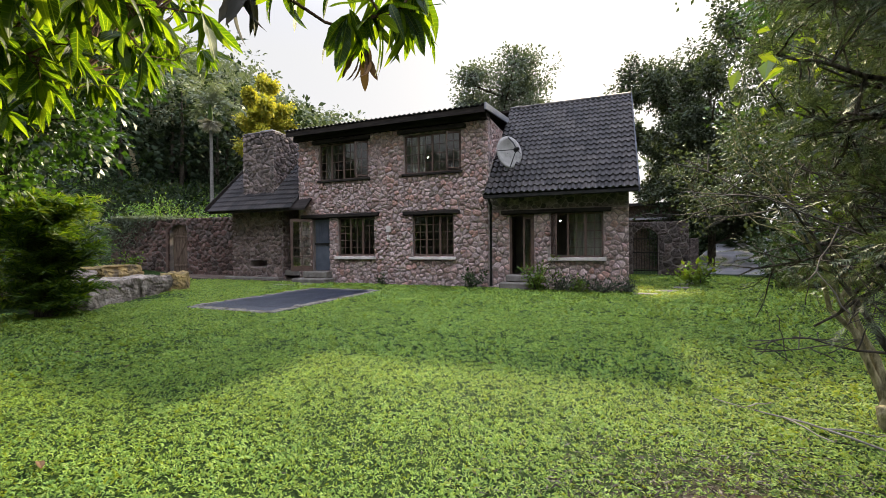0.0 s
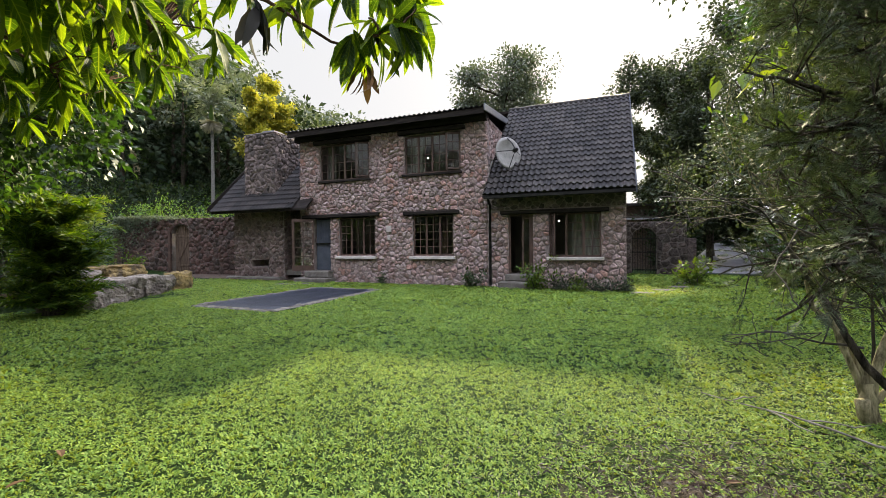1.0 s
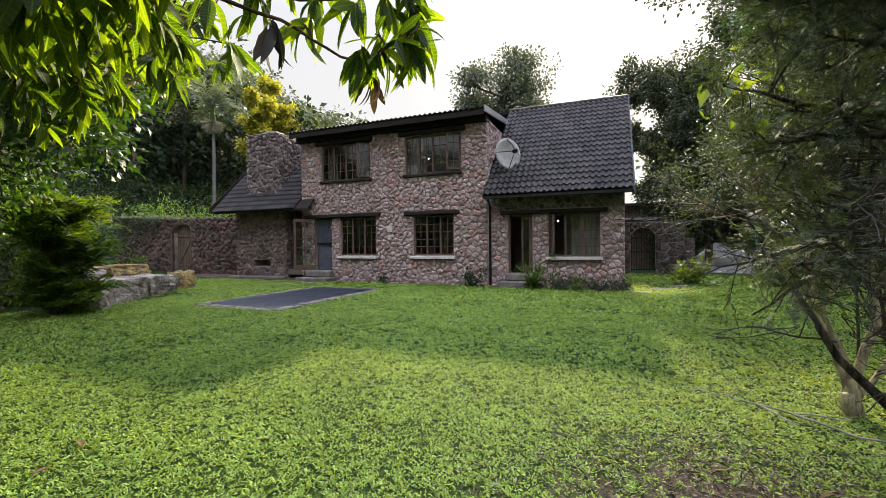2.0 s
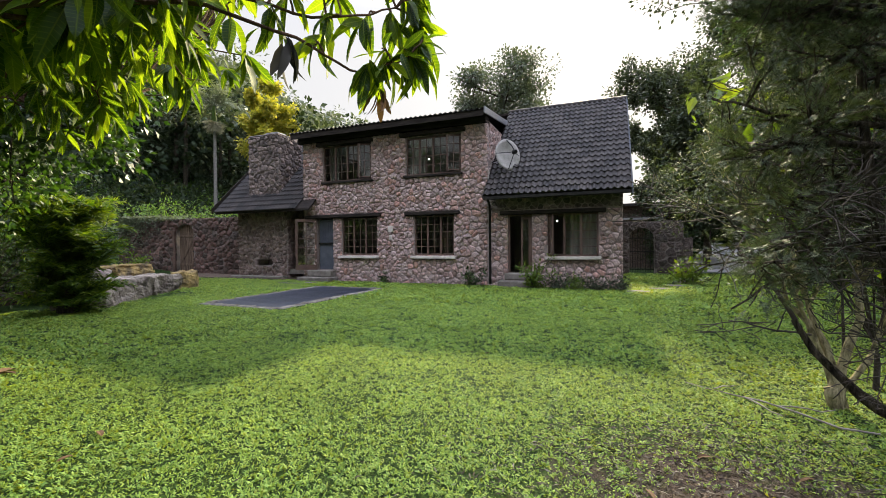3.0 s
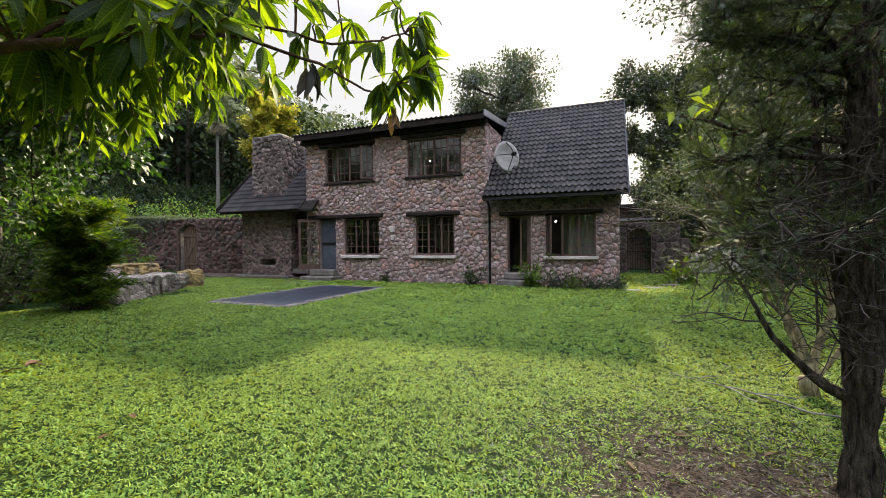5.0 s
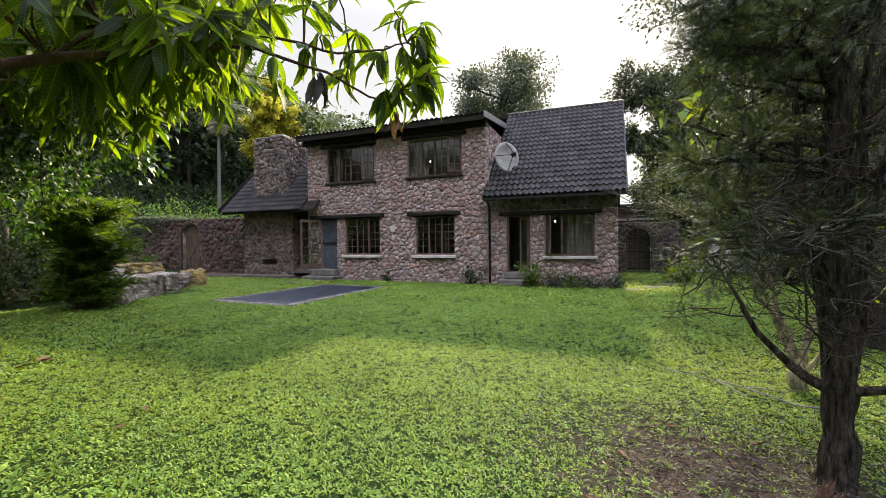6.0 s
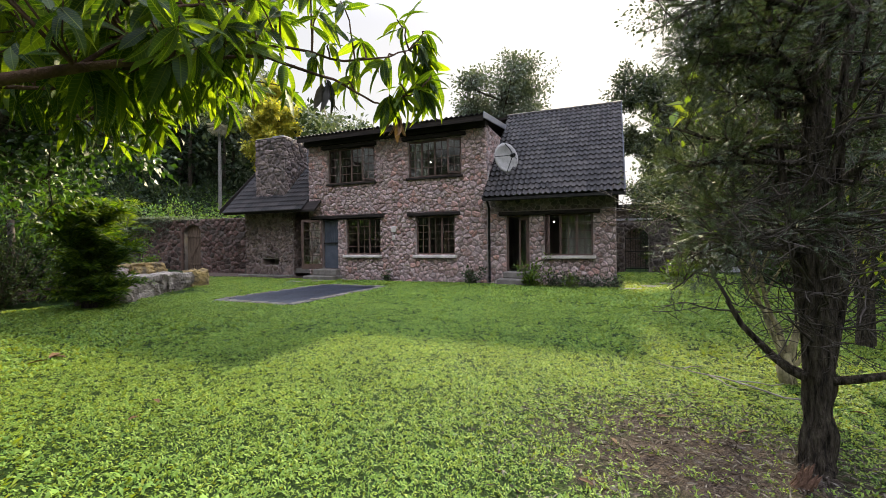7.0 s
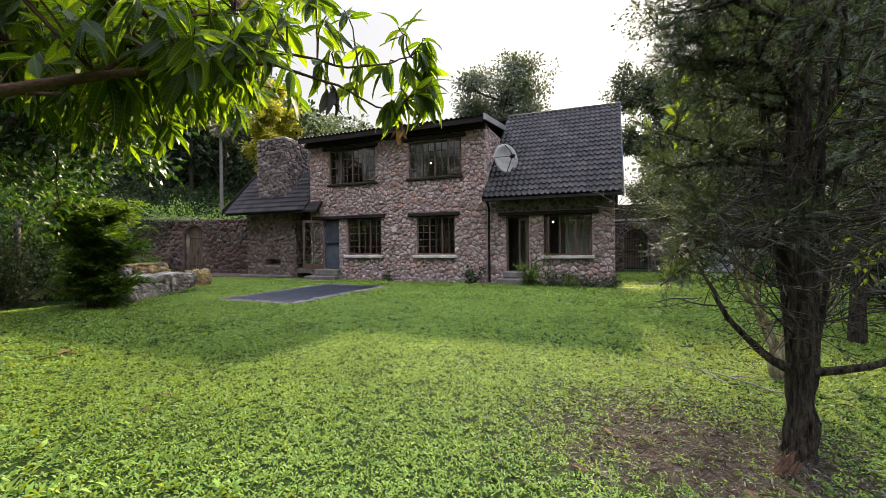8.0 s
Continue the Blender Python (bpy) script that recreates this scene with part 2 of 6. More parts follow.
def veined_mat(name, tones, through_light, gloss, glow):
    """Large glossy leaves with a pale midrib and side veins."""
    m = leafy(name, tones, through_light, gloss, glow)
    n, l = m.node_tree.nodes, m.node_tree.links
    b = n["Principled BSDF"]
    at = n.new("ShaderNodeAttribute")
    at.attribute_name = "leaf_place"
    sp = n.new("ShaderNodeSeparateXYZ")
    l.new(at.outputs["Vector"], sp.inputs["Vector"])

    def calc(op, a, b_):
        q = n.new("ShaderNodeMath")
        q.operation = op
        for i, v in enumerate((a, b_)):
            if isinstance(v, (int, float)):
                q.inputs[i].default_value = v
            elif v is not None:
                l.new(v, q.inputs[i])
        return q.outputs[0]

    side = calc("ABSOLUTE", sp.outputs["X"], None)
    rib = calc("SUBTRACT", 1.0, calc("MINIMUM", calc("MULTIPLY", side, 9.0), 1.0))
    wave = calc("SINE", calc("SUBTRACT", calc("MULTIPLY", sp.outputs["Y"], 75.0), calc("MULTIPLY", side, 7.0)), None)
    vein = calc("MAXIMUM", calc("MULTIPLY", calc("SUBTRACT", wave, 0.72), 3.0), 0.0)
    mark = calc("MAXIMUM", rib, calc("MULTIPLY", vein, 0.45))
    old = b.inputs["Base Color"].links[0].from_socket
    col = blend(n, l, "MIX", calc("MULTIPLY", mark, 0.55), old, (0.11, 0.15, 0.04))
    spots = ramp(n, l, noise_tex(n, l, 38.0, 3, 0.6, "World"), [(0.66, (1.0, 1.0, 1.0)), (0.74, (0.45, 0.32, 0.2))])
    col = blend(n, l, "MULTIPLY", 0.8, col, spots)
    l.new(col, b.inputs["Base Color"])
    tr = [x for x in n if x.bl_idname == "ShaderNodeBsdfTranslucent"][0]
    l.new(blend(n, l, "MULTIPLY", 1.0, col, glow), tr.inputs["Color"])
    bump(n, l, b, mark, 0.5, 0.004)
    return m


def stone_mat(name, tones, mortar=False):
    m, n, l, b = material(name, 0.85)
    r = piece_random(n, l)
    k = len(tones)
    col = ramp(n, l, r, [(i / (k - 1), c) for i, c in enumerate(tones)])
    mid = noise_tex(n, l, 9.0, 5, 0.65, "World")
    fine = noise_tex(n, l, 55.0, 4, 0.7, "World")
    col = blend(n, l, "OVERLAY", 0.75, col, ramp(n, l, mid, [(0.3, (0.2, 0.2, 0.2)), (0.7, (0.78, 0.76, 0.74))]))
    col = blend(n, l, "OVERLAY", 0.5, col, ramp(n, l, fine, [(0.3, (0.25,) * 3), (0.7, (0.75,) * 3)]))
    l.new(col, b.inputs["Base Color"])
    bump(n, l, b, mid, 0.9, 0.12)
    return m


M_STONE = stone_mat("house_stone", [(0.22, 0.158, 0.142), (0.36, 0.252, 0.228), (0.31, 0.252, 0.238), (0.43, 0.318, 0.292), (0.37, 0.3, 0.285), (0.4, 0.245, 0.205), (0.27, 0.216, 0.2), (0.47, 0.372, 0.348)])
# dark mossy stone, darkened further to stand in for the hill trees' shade
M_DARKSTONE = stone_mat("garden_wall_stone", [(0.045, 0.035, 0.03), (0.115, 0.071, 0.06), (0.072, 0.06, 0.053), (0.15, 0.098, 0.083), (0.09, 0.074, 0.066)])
# the chimney's grey stone; its dark tones also paint shade below the wing eaves
M_GREYSTONE = stone_mat("chimney_and_eaves_shade_stone", [(0.065, 0.058, 0.055), (0.17, 0.138, 0.126), (0.105, 0.092, 0.086), (0.25, 0.2, 0.18), (0.135, 0.11, 0.1)])
M_MORTAR = plain("mortar", (0.2, 0.162, 0.147), (0.31, 0.257, 0.236), 3.0, 0.95, 0, 0.6, 0.03)
# house stone tones scaled down: the shade on the breast is in the colour
M_BREAST_SHADE = stone_mat("shaded_breast_stone", [(0.1, 0.076, 0.068), (0.2, 0.148, 0.132), (0.15, 0.123, 0.113), (0.25, 0.185, 0.168), (0.17, 0.135, 0.124)])
# old mossy mortar; the garden walls' shade is also mixed into its tones
M_OLDMORTAR = plain("mossy_shaded_mortar", (0.09, 0.08, 0.068), (0.19, 0.165, 0.145), 2.0, 0.95, 0, 0.6, 0.03)
# courtyard wall: these dark tones carry the shade it stands in
M_SHADEDSTONE = stone_mat("shaded_wall_stone", [(0.05, 0.042, 0.037), (0.085, 0.068, 0.06), (0.065, 0.057, 0.05), (0.1, 0.08, 0.07)])
M_PLASTER = plain("interior_plaster", (0.3, 0.28, 0.25), (0.38, 0.355, 0.32), 1.0, 0.9)
M_TILE, n_, l_, b_ = material("roof_tile", 0.65)
b_.inputs["Specular IOR Level"].default_value = 0.16
r_ = piece_random(n_, l_)
c_ = ramp(n_, l_, r_, [(0.0, (0.013, 0.012, 0.011)), (0.5, (0.023, 0.0205, 0.0185)), (1.0, (0.038, 0.033, 0.029))])
c_ = blend(n_, l_, "OVERLAY", 0.5, c_, ramp(n_, l_, noise_tex(n_, l_, 2.2, 6, 0.65, "World"), [(0.3, (0.3,) * 3), (0.7, (0.75,) * 3)]))
l_.new(c_, b_.inputs["Base Color"])
bump(n_, l_, b_, noise_tex(n_, l_, 80, 3, 0.7, "World"), 0.3, 0.01)
M_BEAM = plain("dark_timber", (0.012, 0.01, 0.009), (0.03, 0.025, 0.021), 5.0, 0.8, 0, 0.5, 0.01, (0.4, 3, 3), 30)
M_FRAME = plain("brown_window_frame", (0.055, 0.034, 0.026), (0.1, 0.062, 0.047), 4.0, 0.55)
M_SILL = plain("pale_stone_sill", (0.36, 0.33, 0.29), (0.5, 0.46, 0.41), 3.0, 0.85)
M_DOORGREY = plain("blue_grey_door", (0.045, 0.052, 0.066), (0.07, 0.078, 0.092), 3.0, 0.5)
M_IRON = plain("black_iron", (0.012, 0.012, 0.012), (0.03, 0.028, 0.026), 8.0, 0.5, 0.6)
M_METAL = plain("galvanised_trim", (0.15, 0.155, 0.17), (0.24, 0.245, 0.265), 2.0, 0.45, 0.3)
M_VERGE = plain("grey_verge_paint", (0.05, 0.054, 0.062), (0.085, 0.09, 0.1), 3.0, 0.85)
M_DISH = plain("dish_paint", (0.2, 0.195, 0.175), (0.34, 0.325, 0.3), 3.0, 0.6, 0.0, 0.05)
M_CURTAIN = plain("beige_curtain", (0.2, 0.185, 0.15), (0.27, 0.25, 0.21), 1.0, 0.9, 0, 0.2, 0.01, (9, 9, 0.3))
M_WOOD = plain("weathered_wood", (0.06, 0.042, 0.03), (0.13, 0.095, 0.07), 4.0, 0.85, 0, 0.5, 0.01, (3, 3, 0.4), 30)
M_GLASS, n_, l_, b_ = material("window_glass", 0.03)
b_.inputs["Transmission Weight"].default_value, b_.inputs["IOR"].default_value = 1.0, 1.45
b_.inputs["Base Color"].default_value = (0.85, 0.9, 0.88, 1)
M_CONC = plain("driveway_concrete", (0.13, 0.13, 0.135), (0.19, 0.19, 0.195), 0.8, 0.95, 0, 0.4, 0.02)
M_PAVE = plain("paving_stone", (0.098, 0.088, 0.074), (0.161, 0.146, 0.127), 4.0, 0.9, 0, 0.5, 0.02)
M_COVER = plain("pool_cover_cloth", (0.003, 0.005, 0.009), (0.01, 0.014, 0.021), 1.6, 0.5, 0, 0.3, 0.01)
M_RIM = plain("pool_rim_stone", (0.085, 0.075, 0.06), (0.2, 0.18, 0.15), 5.0, 0.95, 0, 0.8, 0.02)
M_ROCK = plain("sandstone_boulder", (0.1, 0.084, 0.068), (0.36, 0.31, 0.25), 3.2, 0.95, 0, 1.0, 0.08, None, 14)
M_LICHEN = plain("lichen_boulder", (0.09, 0.073, 0.05), (0.36, 0.26, 0.1), 3.4, 0.95, 0, 1.0, 0.08, None, 14)
M_BARK = plain("dark_bark", (0.013, 0.011, 0.009), (0.085, 0.072, 0.054), 14.0, 0.95, 0, 1.0, 0.06, (3, 3, 0.6), 22)
M_PALEBARK = plain("pale_lichen_bark", (0.07, 0.062, 0.034), (0.29, 0.255, 0.15), 11.0, 0.95, 0, 0.8, 0.02, (2, 2, 0.7), 30)
M_TWIG = plain("grey_twig", (0.022, 0.019, 0.016), (0.078, 0.067, 0.057), 6.0, 0.95, 0, 0.4)
M_DRYWOOD = plain("dry_grey_wood", (0.12, 0.11, 0.095), (0.27, 0.25, 0.22), 6.0, 0.95, 0, 0.4)
M_LIMB = plain("reddish_limb", (0.035, 0.021, 0.014), (0.1, 0.06, 0.04), 5.0, 0.9, 0, 0.8, 0.02)
M_SOIL = plain("dark_soil", (0.03, 0.022, 0.015), (0.07, 0.05, 0.035), 3.0, 0.95, 0, 1.0, 0.05)
M_MANGO = veined_mat("mango_leaf", [(0.011, 0.026, 0.006), (0.015, 0.034, 0.007), (0.024, 0.048, 0.008), (0.065, 0.1, 0.014)], 0.55, 0.6, (4.8, 4.1, 0.5))
M_PALMBARK = plain("grey_palm_bark", (0.08, 0.078, 0.07), (0.18, 0.172, 0.155), 6.0, 0.95, 0, 0.6, 0.02, (0.6, 0.6, 6), 30)
M_DEADLEAF = leafy("dead_leaf", [(0.06, 0.038, 0.026), (0.13, 0.078, 0.045), (0.09, 0.058, 0.038)], 0.15, 0.8)
M_WITHERED = leafy("withered_leaf", [(0.03, 0.03, 0.028), (0.06, 0.058, 0.052), (0.045, 0.04, 0.035)], 0.15, 0.8)
M_DARKLEAF = leafy("dark_leaf", [(0.01, 0.024, 0.006), (0.018, 0.04, 0.008), (0.028, 0.055, 0.01), (0.014, 0.03, 0.007)], 0.35, 0.45, (2.4, 2.6, 0.8))
M_CYPRESS = leafy("cypress_leaf", [(0.017, 0.025, 0.014), (0.036, 0.049, 0.026), (0.078, 0.094, 0.055), (0.044, 0.053, 0.034)], 0.22, 0.7, (1.5, 1.6, 0.7))
M_FOREST = leafy("forest_leaf", [(0.013, 0.023, 0.012), (0.023, 0.036, 0.018), (0.036, 0.05, 0.028), (0.02, 0.029, 0.02)], 0.25, 0.8, (1.3, 1.3, 0.7))
# grey-green foliage; on the far forest its paleness stands in for haze
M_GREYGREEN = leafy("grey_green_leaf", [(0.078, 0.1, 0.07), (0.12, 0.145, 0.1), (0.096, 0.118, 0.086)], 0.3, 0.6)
M_FERN = leafy("fern_leaf", [(0.045, 0.105, 0.022), (0.075, 0.155, 0.034), (0.11, 0.19, 0.045), (0.03, 0.075, 0.018)], 0.35, 0.6, (1.8, 1.6, 0.5))
M_YELLOW = leafy("yellow_leaf", [(0.42, 0.37, 0.05), (0.56, 0.5, 0.07), (0.26, 0.29, 0.04), (0.5, 0.45, 0.07)], 0.4, 0.6)
M_BRIGHT = leafy("bright_green_leaf", [(0.055, 0.11, 0.018), (0.085, 0.15, 0.022), (0.065, 0.12, 0.026), (0.12, 0.17, 0.022)], 0.45, 0.5, (2.1, 1.7, 0.5))
M_CYCAD = leafy("cycad_frond", [(0.014, 0.034, 0.005), (0.035, 0.075, 0.008), (0.1, 0.15, 0.013), (0.02, 0.045, 0.006)], 0.4, 0.5, (3.0, 2.8, 0.7))
M_BLADE = leafy("grass_blade", [(0.06, 0.132, 0.028), (0.105, 0.205, 0.038), (0.15, 0.265, 0.046), (0.195, 0.305, 0.056), (0.085, 0.175, 0.034), (0.19, 0.265, 0.065)], 0.3, 0.7, (2.8, 1.8, 0.32))

# lawn: mixed greens, thin brown patches, one bare patch of soil under the near tree
M_LAWN, n_, l_, b_ = material("lawn", 0.9)
big_ = noise_tex(n_, l_, 0.5, 5, 0.6, "World")
fine_ = noise_tex(n_, l_, 30, 5, 0.75, "World")
vfine_ = noise_tex(n_, l_, 110, 3, 0.7, "World")
g_ = ramp(n_, l_, fine_, [(0.32, (0.004, 0.008, 0.003)), (0.5, (0.015, 0.03, 0.007)), (0.7, (0.045, 0.08, 0.014))])
g_ = blend(n_, l_, "OVERLAY", 0.4, g_, ramp(n_, l_, big_, [(0.35, (0.4, 0.45, 0.4)), (0.65, (0.62, 0.6, 0.5))]))
s_ = ramp(n_, l_, vfine_, [(0.35, (0.008, 0.006, 0.005)), (0.65, (0.095, 0.07, 0.058))])
pos_ = n_.new("ShaderNodeNewGeometry").outputs["Position"]
dist_ = n_.new("ShaderNodeVectorMath")
dist_.operation = "DISTANCE"
sc_ = n_.new("ShaderNodeVectorMath")
sc_.operation = "MULTIPLY"
sc_.inputs[1].default_value = (0.95, 1.15, 0)
l_.new(pos_, sc_.inputs[0])
l_.new(sc_.outputs[0], dist_.inputs[0])
dist_.inputs[1].default_value = (0.95 * 0.95, 2.05 * 1.15, 0)
add_ = n_.new("ShaderNodeMath")
add_.operation = "MULTIPLY_ADD"
l_.new(noise_tex(n_, l_, 2.5, 6, 0.7, "World"), add_.inputs[0])
add_.inputs[1].default_value = 2.2
l_.new(dist_.outputs["Value"], add_.inputs[2])
mr_ = n_.new("ShaderNodeMapRange")
mr_.inputs["From Min"].default_value, mr_.inputs["From Max"].default_value = 1.62, 2.2
mr_.inputs["To Min"].default_value, mr_.inputs["To Max"].default_value = 1.0, 0.0
l_.new(add_.outputs[0], mr_.inputs["Value"])
l_.new(blend(n_, l_, "MIX", mr_.outputs["Result"], g_, s_), b_.inputs["Base Color"])
bump(n_, l_, b_, fine_, 0.9, 0.05)
M_PATH = plain("brown_paving", (0.045, 0.034, 0.026), (0.1, 0.075, 0.058), 2.5, 0.95, 0, 0.8, 0.03)
M_LITTER = leafy("dry_litter", [(0.03, 0.024, 0.02), (0.085, 0.068, 0.057), (0.045, 0.034, 0.028), (0.2, 0.18, 0.15)], 0.08, 0.9, (1.0, 0.95, 0.8))
M_PALM = leafy("palm_frond", [(0.15, 0.175, 0.115), (0.21, 0.235, 0.155), (0.18, 0.2, 0.135)], 0.3, 0.6)
M_SKIRT = leafy("palm_skirt", [(0.34, 0.31, 0.24), (0.46, 0.43, 0.35), (0.4, 0.36, 0.28)], 0.3, 0.8)

# ---- ground ----
def ground_z(x, y):
    """The lawn's height: nearly level, falling a little under the trees, rising into the hill."""
    z = -0.045 * max(0.0, x - 0.6) * max(0.0, min(1.0, (9 - y) / 5)) * (1 if x < 5 else 5 / max(x, 5))
    d = max(0.0, -0.9 * (x + 17) + 0.44 * (y - 16.5))
    return z + (0.02 * d * d if d < 9 else 1.62 + 0.36 * (d - 9) + (0.2 * (d - 25) if d > 25 else 0)) * (1 if d < 75 else 75 / d) * max(0, min(1, (y - 3) / 9))


def build_ground():
    xs = sorted({-400, -250, -160, -110, -95, -80, -70, -62, -56, -50, -46, *range(-42, 13, 2), *[i * 0.5 for i in range(-14, 13)], 16, 22, 30, 45, 70, 120, 200, 400})
    ys = sorted({-400, -200, -100, -50, -25, -12, -6, *[i * 0.5 for i in range(-4, 17)], *range(9, 40, 1), 42, 45, 48, 52, 56, 60, 66, 75, 100, 150, 250, 400, 900})
    v = [(x, y, ground_z(x, min(y, 75)) + 0.012 * noise.noise(Vector((x, y, 0)))) for y in ys for x in xs]
    w = len(xs)
    f = [(j * w + i, j * w + i + 1, (j + 1) * w + i + 1, (j + 1) * w + i) for j in range(len(ys) - 1) for i in range(w - 1)]
    ob = put("ground", np_mesh("ground", v, f, True), M_LAWN)
    tagged(ob, "mown green lawn with a bare soil patch", "lawn", kind="structure")


build_ground()

# ---- the stone house ----
WX0, WX1, WY = -11.12, -3.55, 12.94      # the tall block's front
RX1, EAVE_Y, EAVE_Z = 0.58, 12.44, 2.95  # the low wing and its eaves
RIDGE_Y, RIDGE_Z = 16.34, 6.69
TH = 0.35
house = thing("house", (-5, 15, 0), "two-storey reddish rubble stone house with dark tiled roofs", "house")
house.matrix_parent_inverse = Matrix()


def hpart(name, bm, mat, label="", parent=None, smooth=False):
    """A part of the house, given in world places."""
    ob = part(name, bm, mat, parent or house, label, None, smooth)
    if not parent:
        ob.matrix_basis = Matrix.Translation(house.location).inverted()
    return ob


def wall_boxes(x0, x1, z0, z1, y0, y1, holes):
    """Boxes that fill a wall round its openings (x0, z0, x1, z1)."""
    out = []
    cuts = sorted({x0, x1, *[h[0] for h in holes], *[h[2] for h in holes]})
    for a, b in zip(cuts, cuts[1:]):
        col = sorted([(h[1], h[3]) for h in holes if h[0] < b - 1e-4 and h[2] > a + 1e-4])
        z = z0
        for lo, hi in col:
            if lo > z + 1e-4:
                out.append((a, y0, z, b, y1, lo))
            z = max(z, hi)
        if z < z1 - 1e-4:
            out.append((a, y0, z, b, y1, z1))
    return out


MAIN_HOLES = [(-10.5, 0.42, -9.72, 2.42), (-9.32, 1.0, -7.77, 2.42), (-6.25, 1.0, -4.75, 2.4),
              (-10.15, 3.82, -7.99, 5.2), (-6.55, 3.83, -4.47, 5.17)]
WING_HOLES = [(-2.87, 0.42, -2.1, 2.31), (-1.6, 0.97, -0.1, 2.31)]
main_wall = hpart("front_wall", boxes(*wall_boxes(WX0, WX1, -0.3, 5.42, WY + 0.05, WY + TH, MAIN_HOLES)), M_MORTAR)
wing_wall = hpart("wing_wall", boxes(*wall_boxes(WX1, RX1 - TH, -0.3, 3.1, WY + 0.05, WY + TH, WING_HOLES)), M_MORTAR)


def gable(x0, x1, y0, y1, ztop, name):
    """A gable end: a slab under the slope of the roof."""
    bm = bmesh.new()
    prof = [(y0, -0.3), (y1, -0.3), (y1, ztop), ((y0 + y1) / 2, RIDGE_Z - 0.25), (y0, ztop)]
    a = [bm.verts.new((x0, y, z)) for y, z in prof]
    b = [bm.verts.new((x1, y, z)) for y, z in prof]
    bm.faces.new(a)
    bm.faces.new(b[::-1])
    for i in range(5):
        j = (i + 1) % 5
        bm.faces.new((a[j], a[i], b[i], b[j]))
    return hpart(name, bm, M_MORTAR)


gable(RX1 - TH, RX1, WY + 0.05, 19.7, 3.15, "gable_wall")
gable(-15.0, -15.0 + TH, WY + 0.6, 19.1, 3.3, "gable_wall")
hpart("back_wall", boxes((-15.0 + TH, 19.4, -0.3, RX1 - TH, 19.7, 3.1)), M_MORTAR)
hpart("dormer_side_wall", boxes((WX1 - TH, WY + TH, 2.5, WX1 - 0.04, 16.3, 5.55)), M_MORTAR)
hpart("dormer_side_wall", boxes((WX0 + 0.04, WY + TH, 0, WX0 + TH, 16.3, 5.55)), M_MORTAR)
hpart("interior_floor", boxes((-14.6, WY + TH, 0.2, RX1 - TH, 19.4, 0.4)), M_PAVE)
hpart("upper_floor", boxes((WX0 + TH, WY + TH, 2.62, WX1 - TH, 19.0, 2.85)), M_PLASTER)
hpart("partition", boxes((WX1 - 0.2, WY + TH, 0.4, WX1, 19.4, 2.6), (-14.6, 17.2, 0.4, RX1 - TH, 17.3, 2.62), (WX0 + TH, 16.4, 2.85, WX1 - TH, 16.5, 5.5), (-7.4, WY + TH, 0.4, -7.3, 17.2, 2.62), (-7.4, WY + TH, 2.85, -7.3, 16.4, 5.5)), M_PLASTER)
hpart("upper_ceiling", boxes((WX0 + TH, WY + TH, 5.3, WX1 - TH, 16.4, 5.36)), M_PLASTER)
hpart("wing_ceiling", boxes((WX1, WY + TH, 2.62, RX1 - TH, 17.2, 2.68)), M_PLASTER)


# roofs: battened boards with tiles laid on them
def slope_board(x0, x1, y0, z0, y1, z1, t, name):
    bm = bmesh.new()
    q = [bm.verts.new(p) for p in ((x0, y0, z0), (x1, y0, z0), (x1, y1, z1), (x0, y1, z1), (x0, y0, z0 - t), (x1, y0, z0 - t), (x1, y1, z1 - t), (x0, y1, z1 - t))]
    for f in ((0, 1, 2, 3), (7, 6, 5, 4), (0, 4, 5, 1), (1, 5, 6, 2), (2, 6, 7, 3), (3, 7, 4, 0)):
        bm.faces.new([q[i] for i in f])
    return hpart(name, bm, M_BEAM)


PITCH = math.atan2(RIDGE_Z - EAVE_Z, RIDGE_Y - EAVE_Y)
roof_right = slope_board(WX1 - 0.02, 0.78, EAVE_Y, EAVE_Z - 0.06, RIDGE_Y, RIDGE_Z - 0.06, 0.08, "wing_roof")
roof_left = slope_board(-15.42, WX0 + 0.02, EAVE_Y + 0.1, EAVE_Z - 0.14, RIDGE_Y, RIDGE_Z - 0.06, 0.08, "side_roof")
slope_board(-15.42, 0.78, 2 * RIDGE_Y - EAVE_Y, EAVE_Z, RIDGE_Y, RIDGE_Z - 0.02, 0.08, "back_roof")
slope_board(WX0 + 0.02, -10.5, EAVE_Y + 0.1, EAVE_Z - 0.14, WY + 0.02, EAVE_Z - 0.14 + 0.42 * math.tan(PITCH), 0.08, "side_roof_return")


def corrugated(x0, x1, y0, z0, y1, z1, name):
    v, f = [], []
    n = int((x1 - x0) / 0.045)
    for i in range(n + 1):
        x = x0 + (x1 - x0) * i / n
        w = 0.028 * math.cos(i * math.pi / 2)
        for y, z in ((y0, z0), (y1, z1)):
            v += [(x, y, z + w + 0.03), (x, y, z + w + 0.012)]
    for i in range(n):
        a, b = i * 4, i * 4 + 4
        f += [(a, b, b + 2, a + 2), (a + 1, a + 3, b + 3, b + 1), (a, a + 1, b + 1, b)]
    ob = put(name, np_mesh(name, v, f, False), M_TILE, house, "dark corrugated low-pitched roof")
    ob.matrix_basis = Matrix.Translation(house.location).inverted()
    return ob


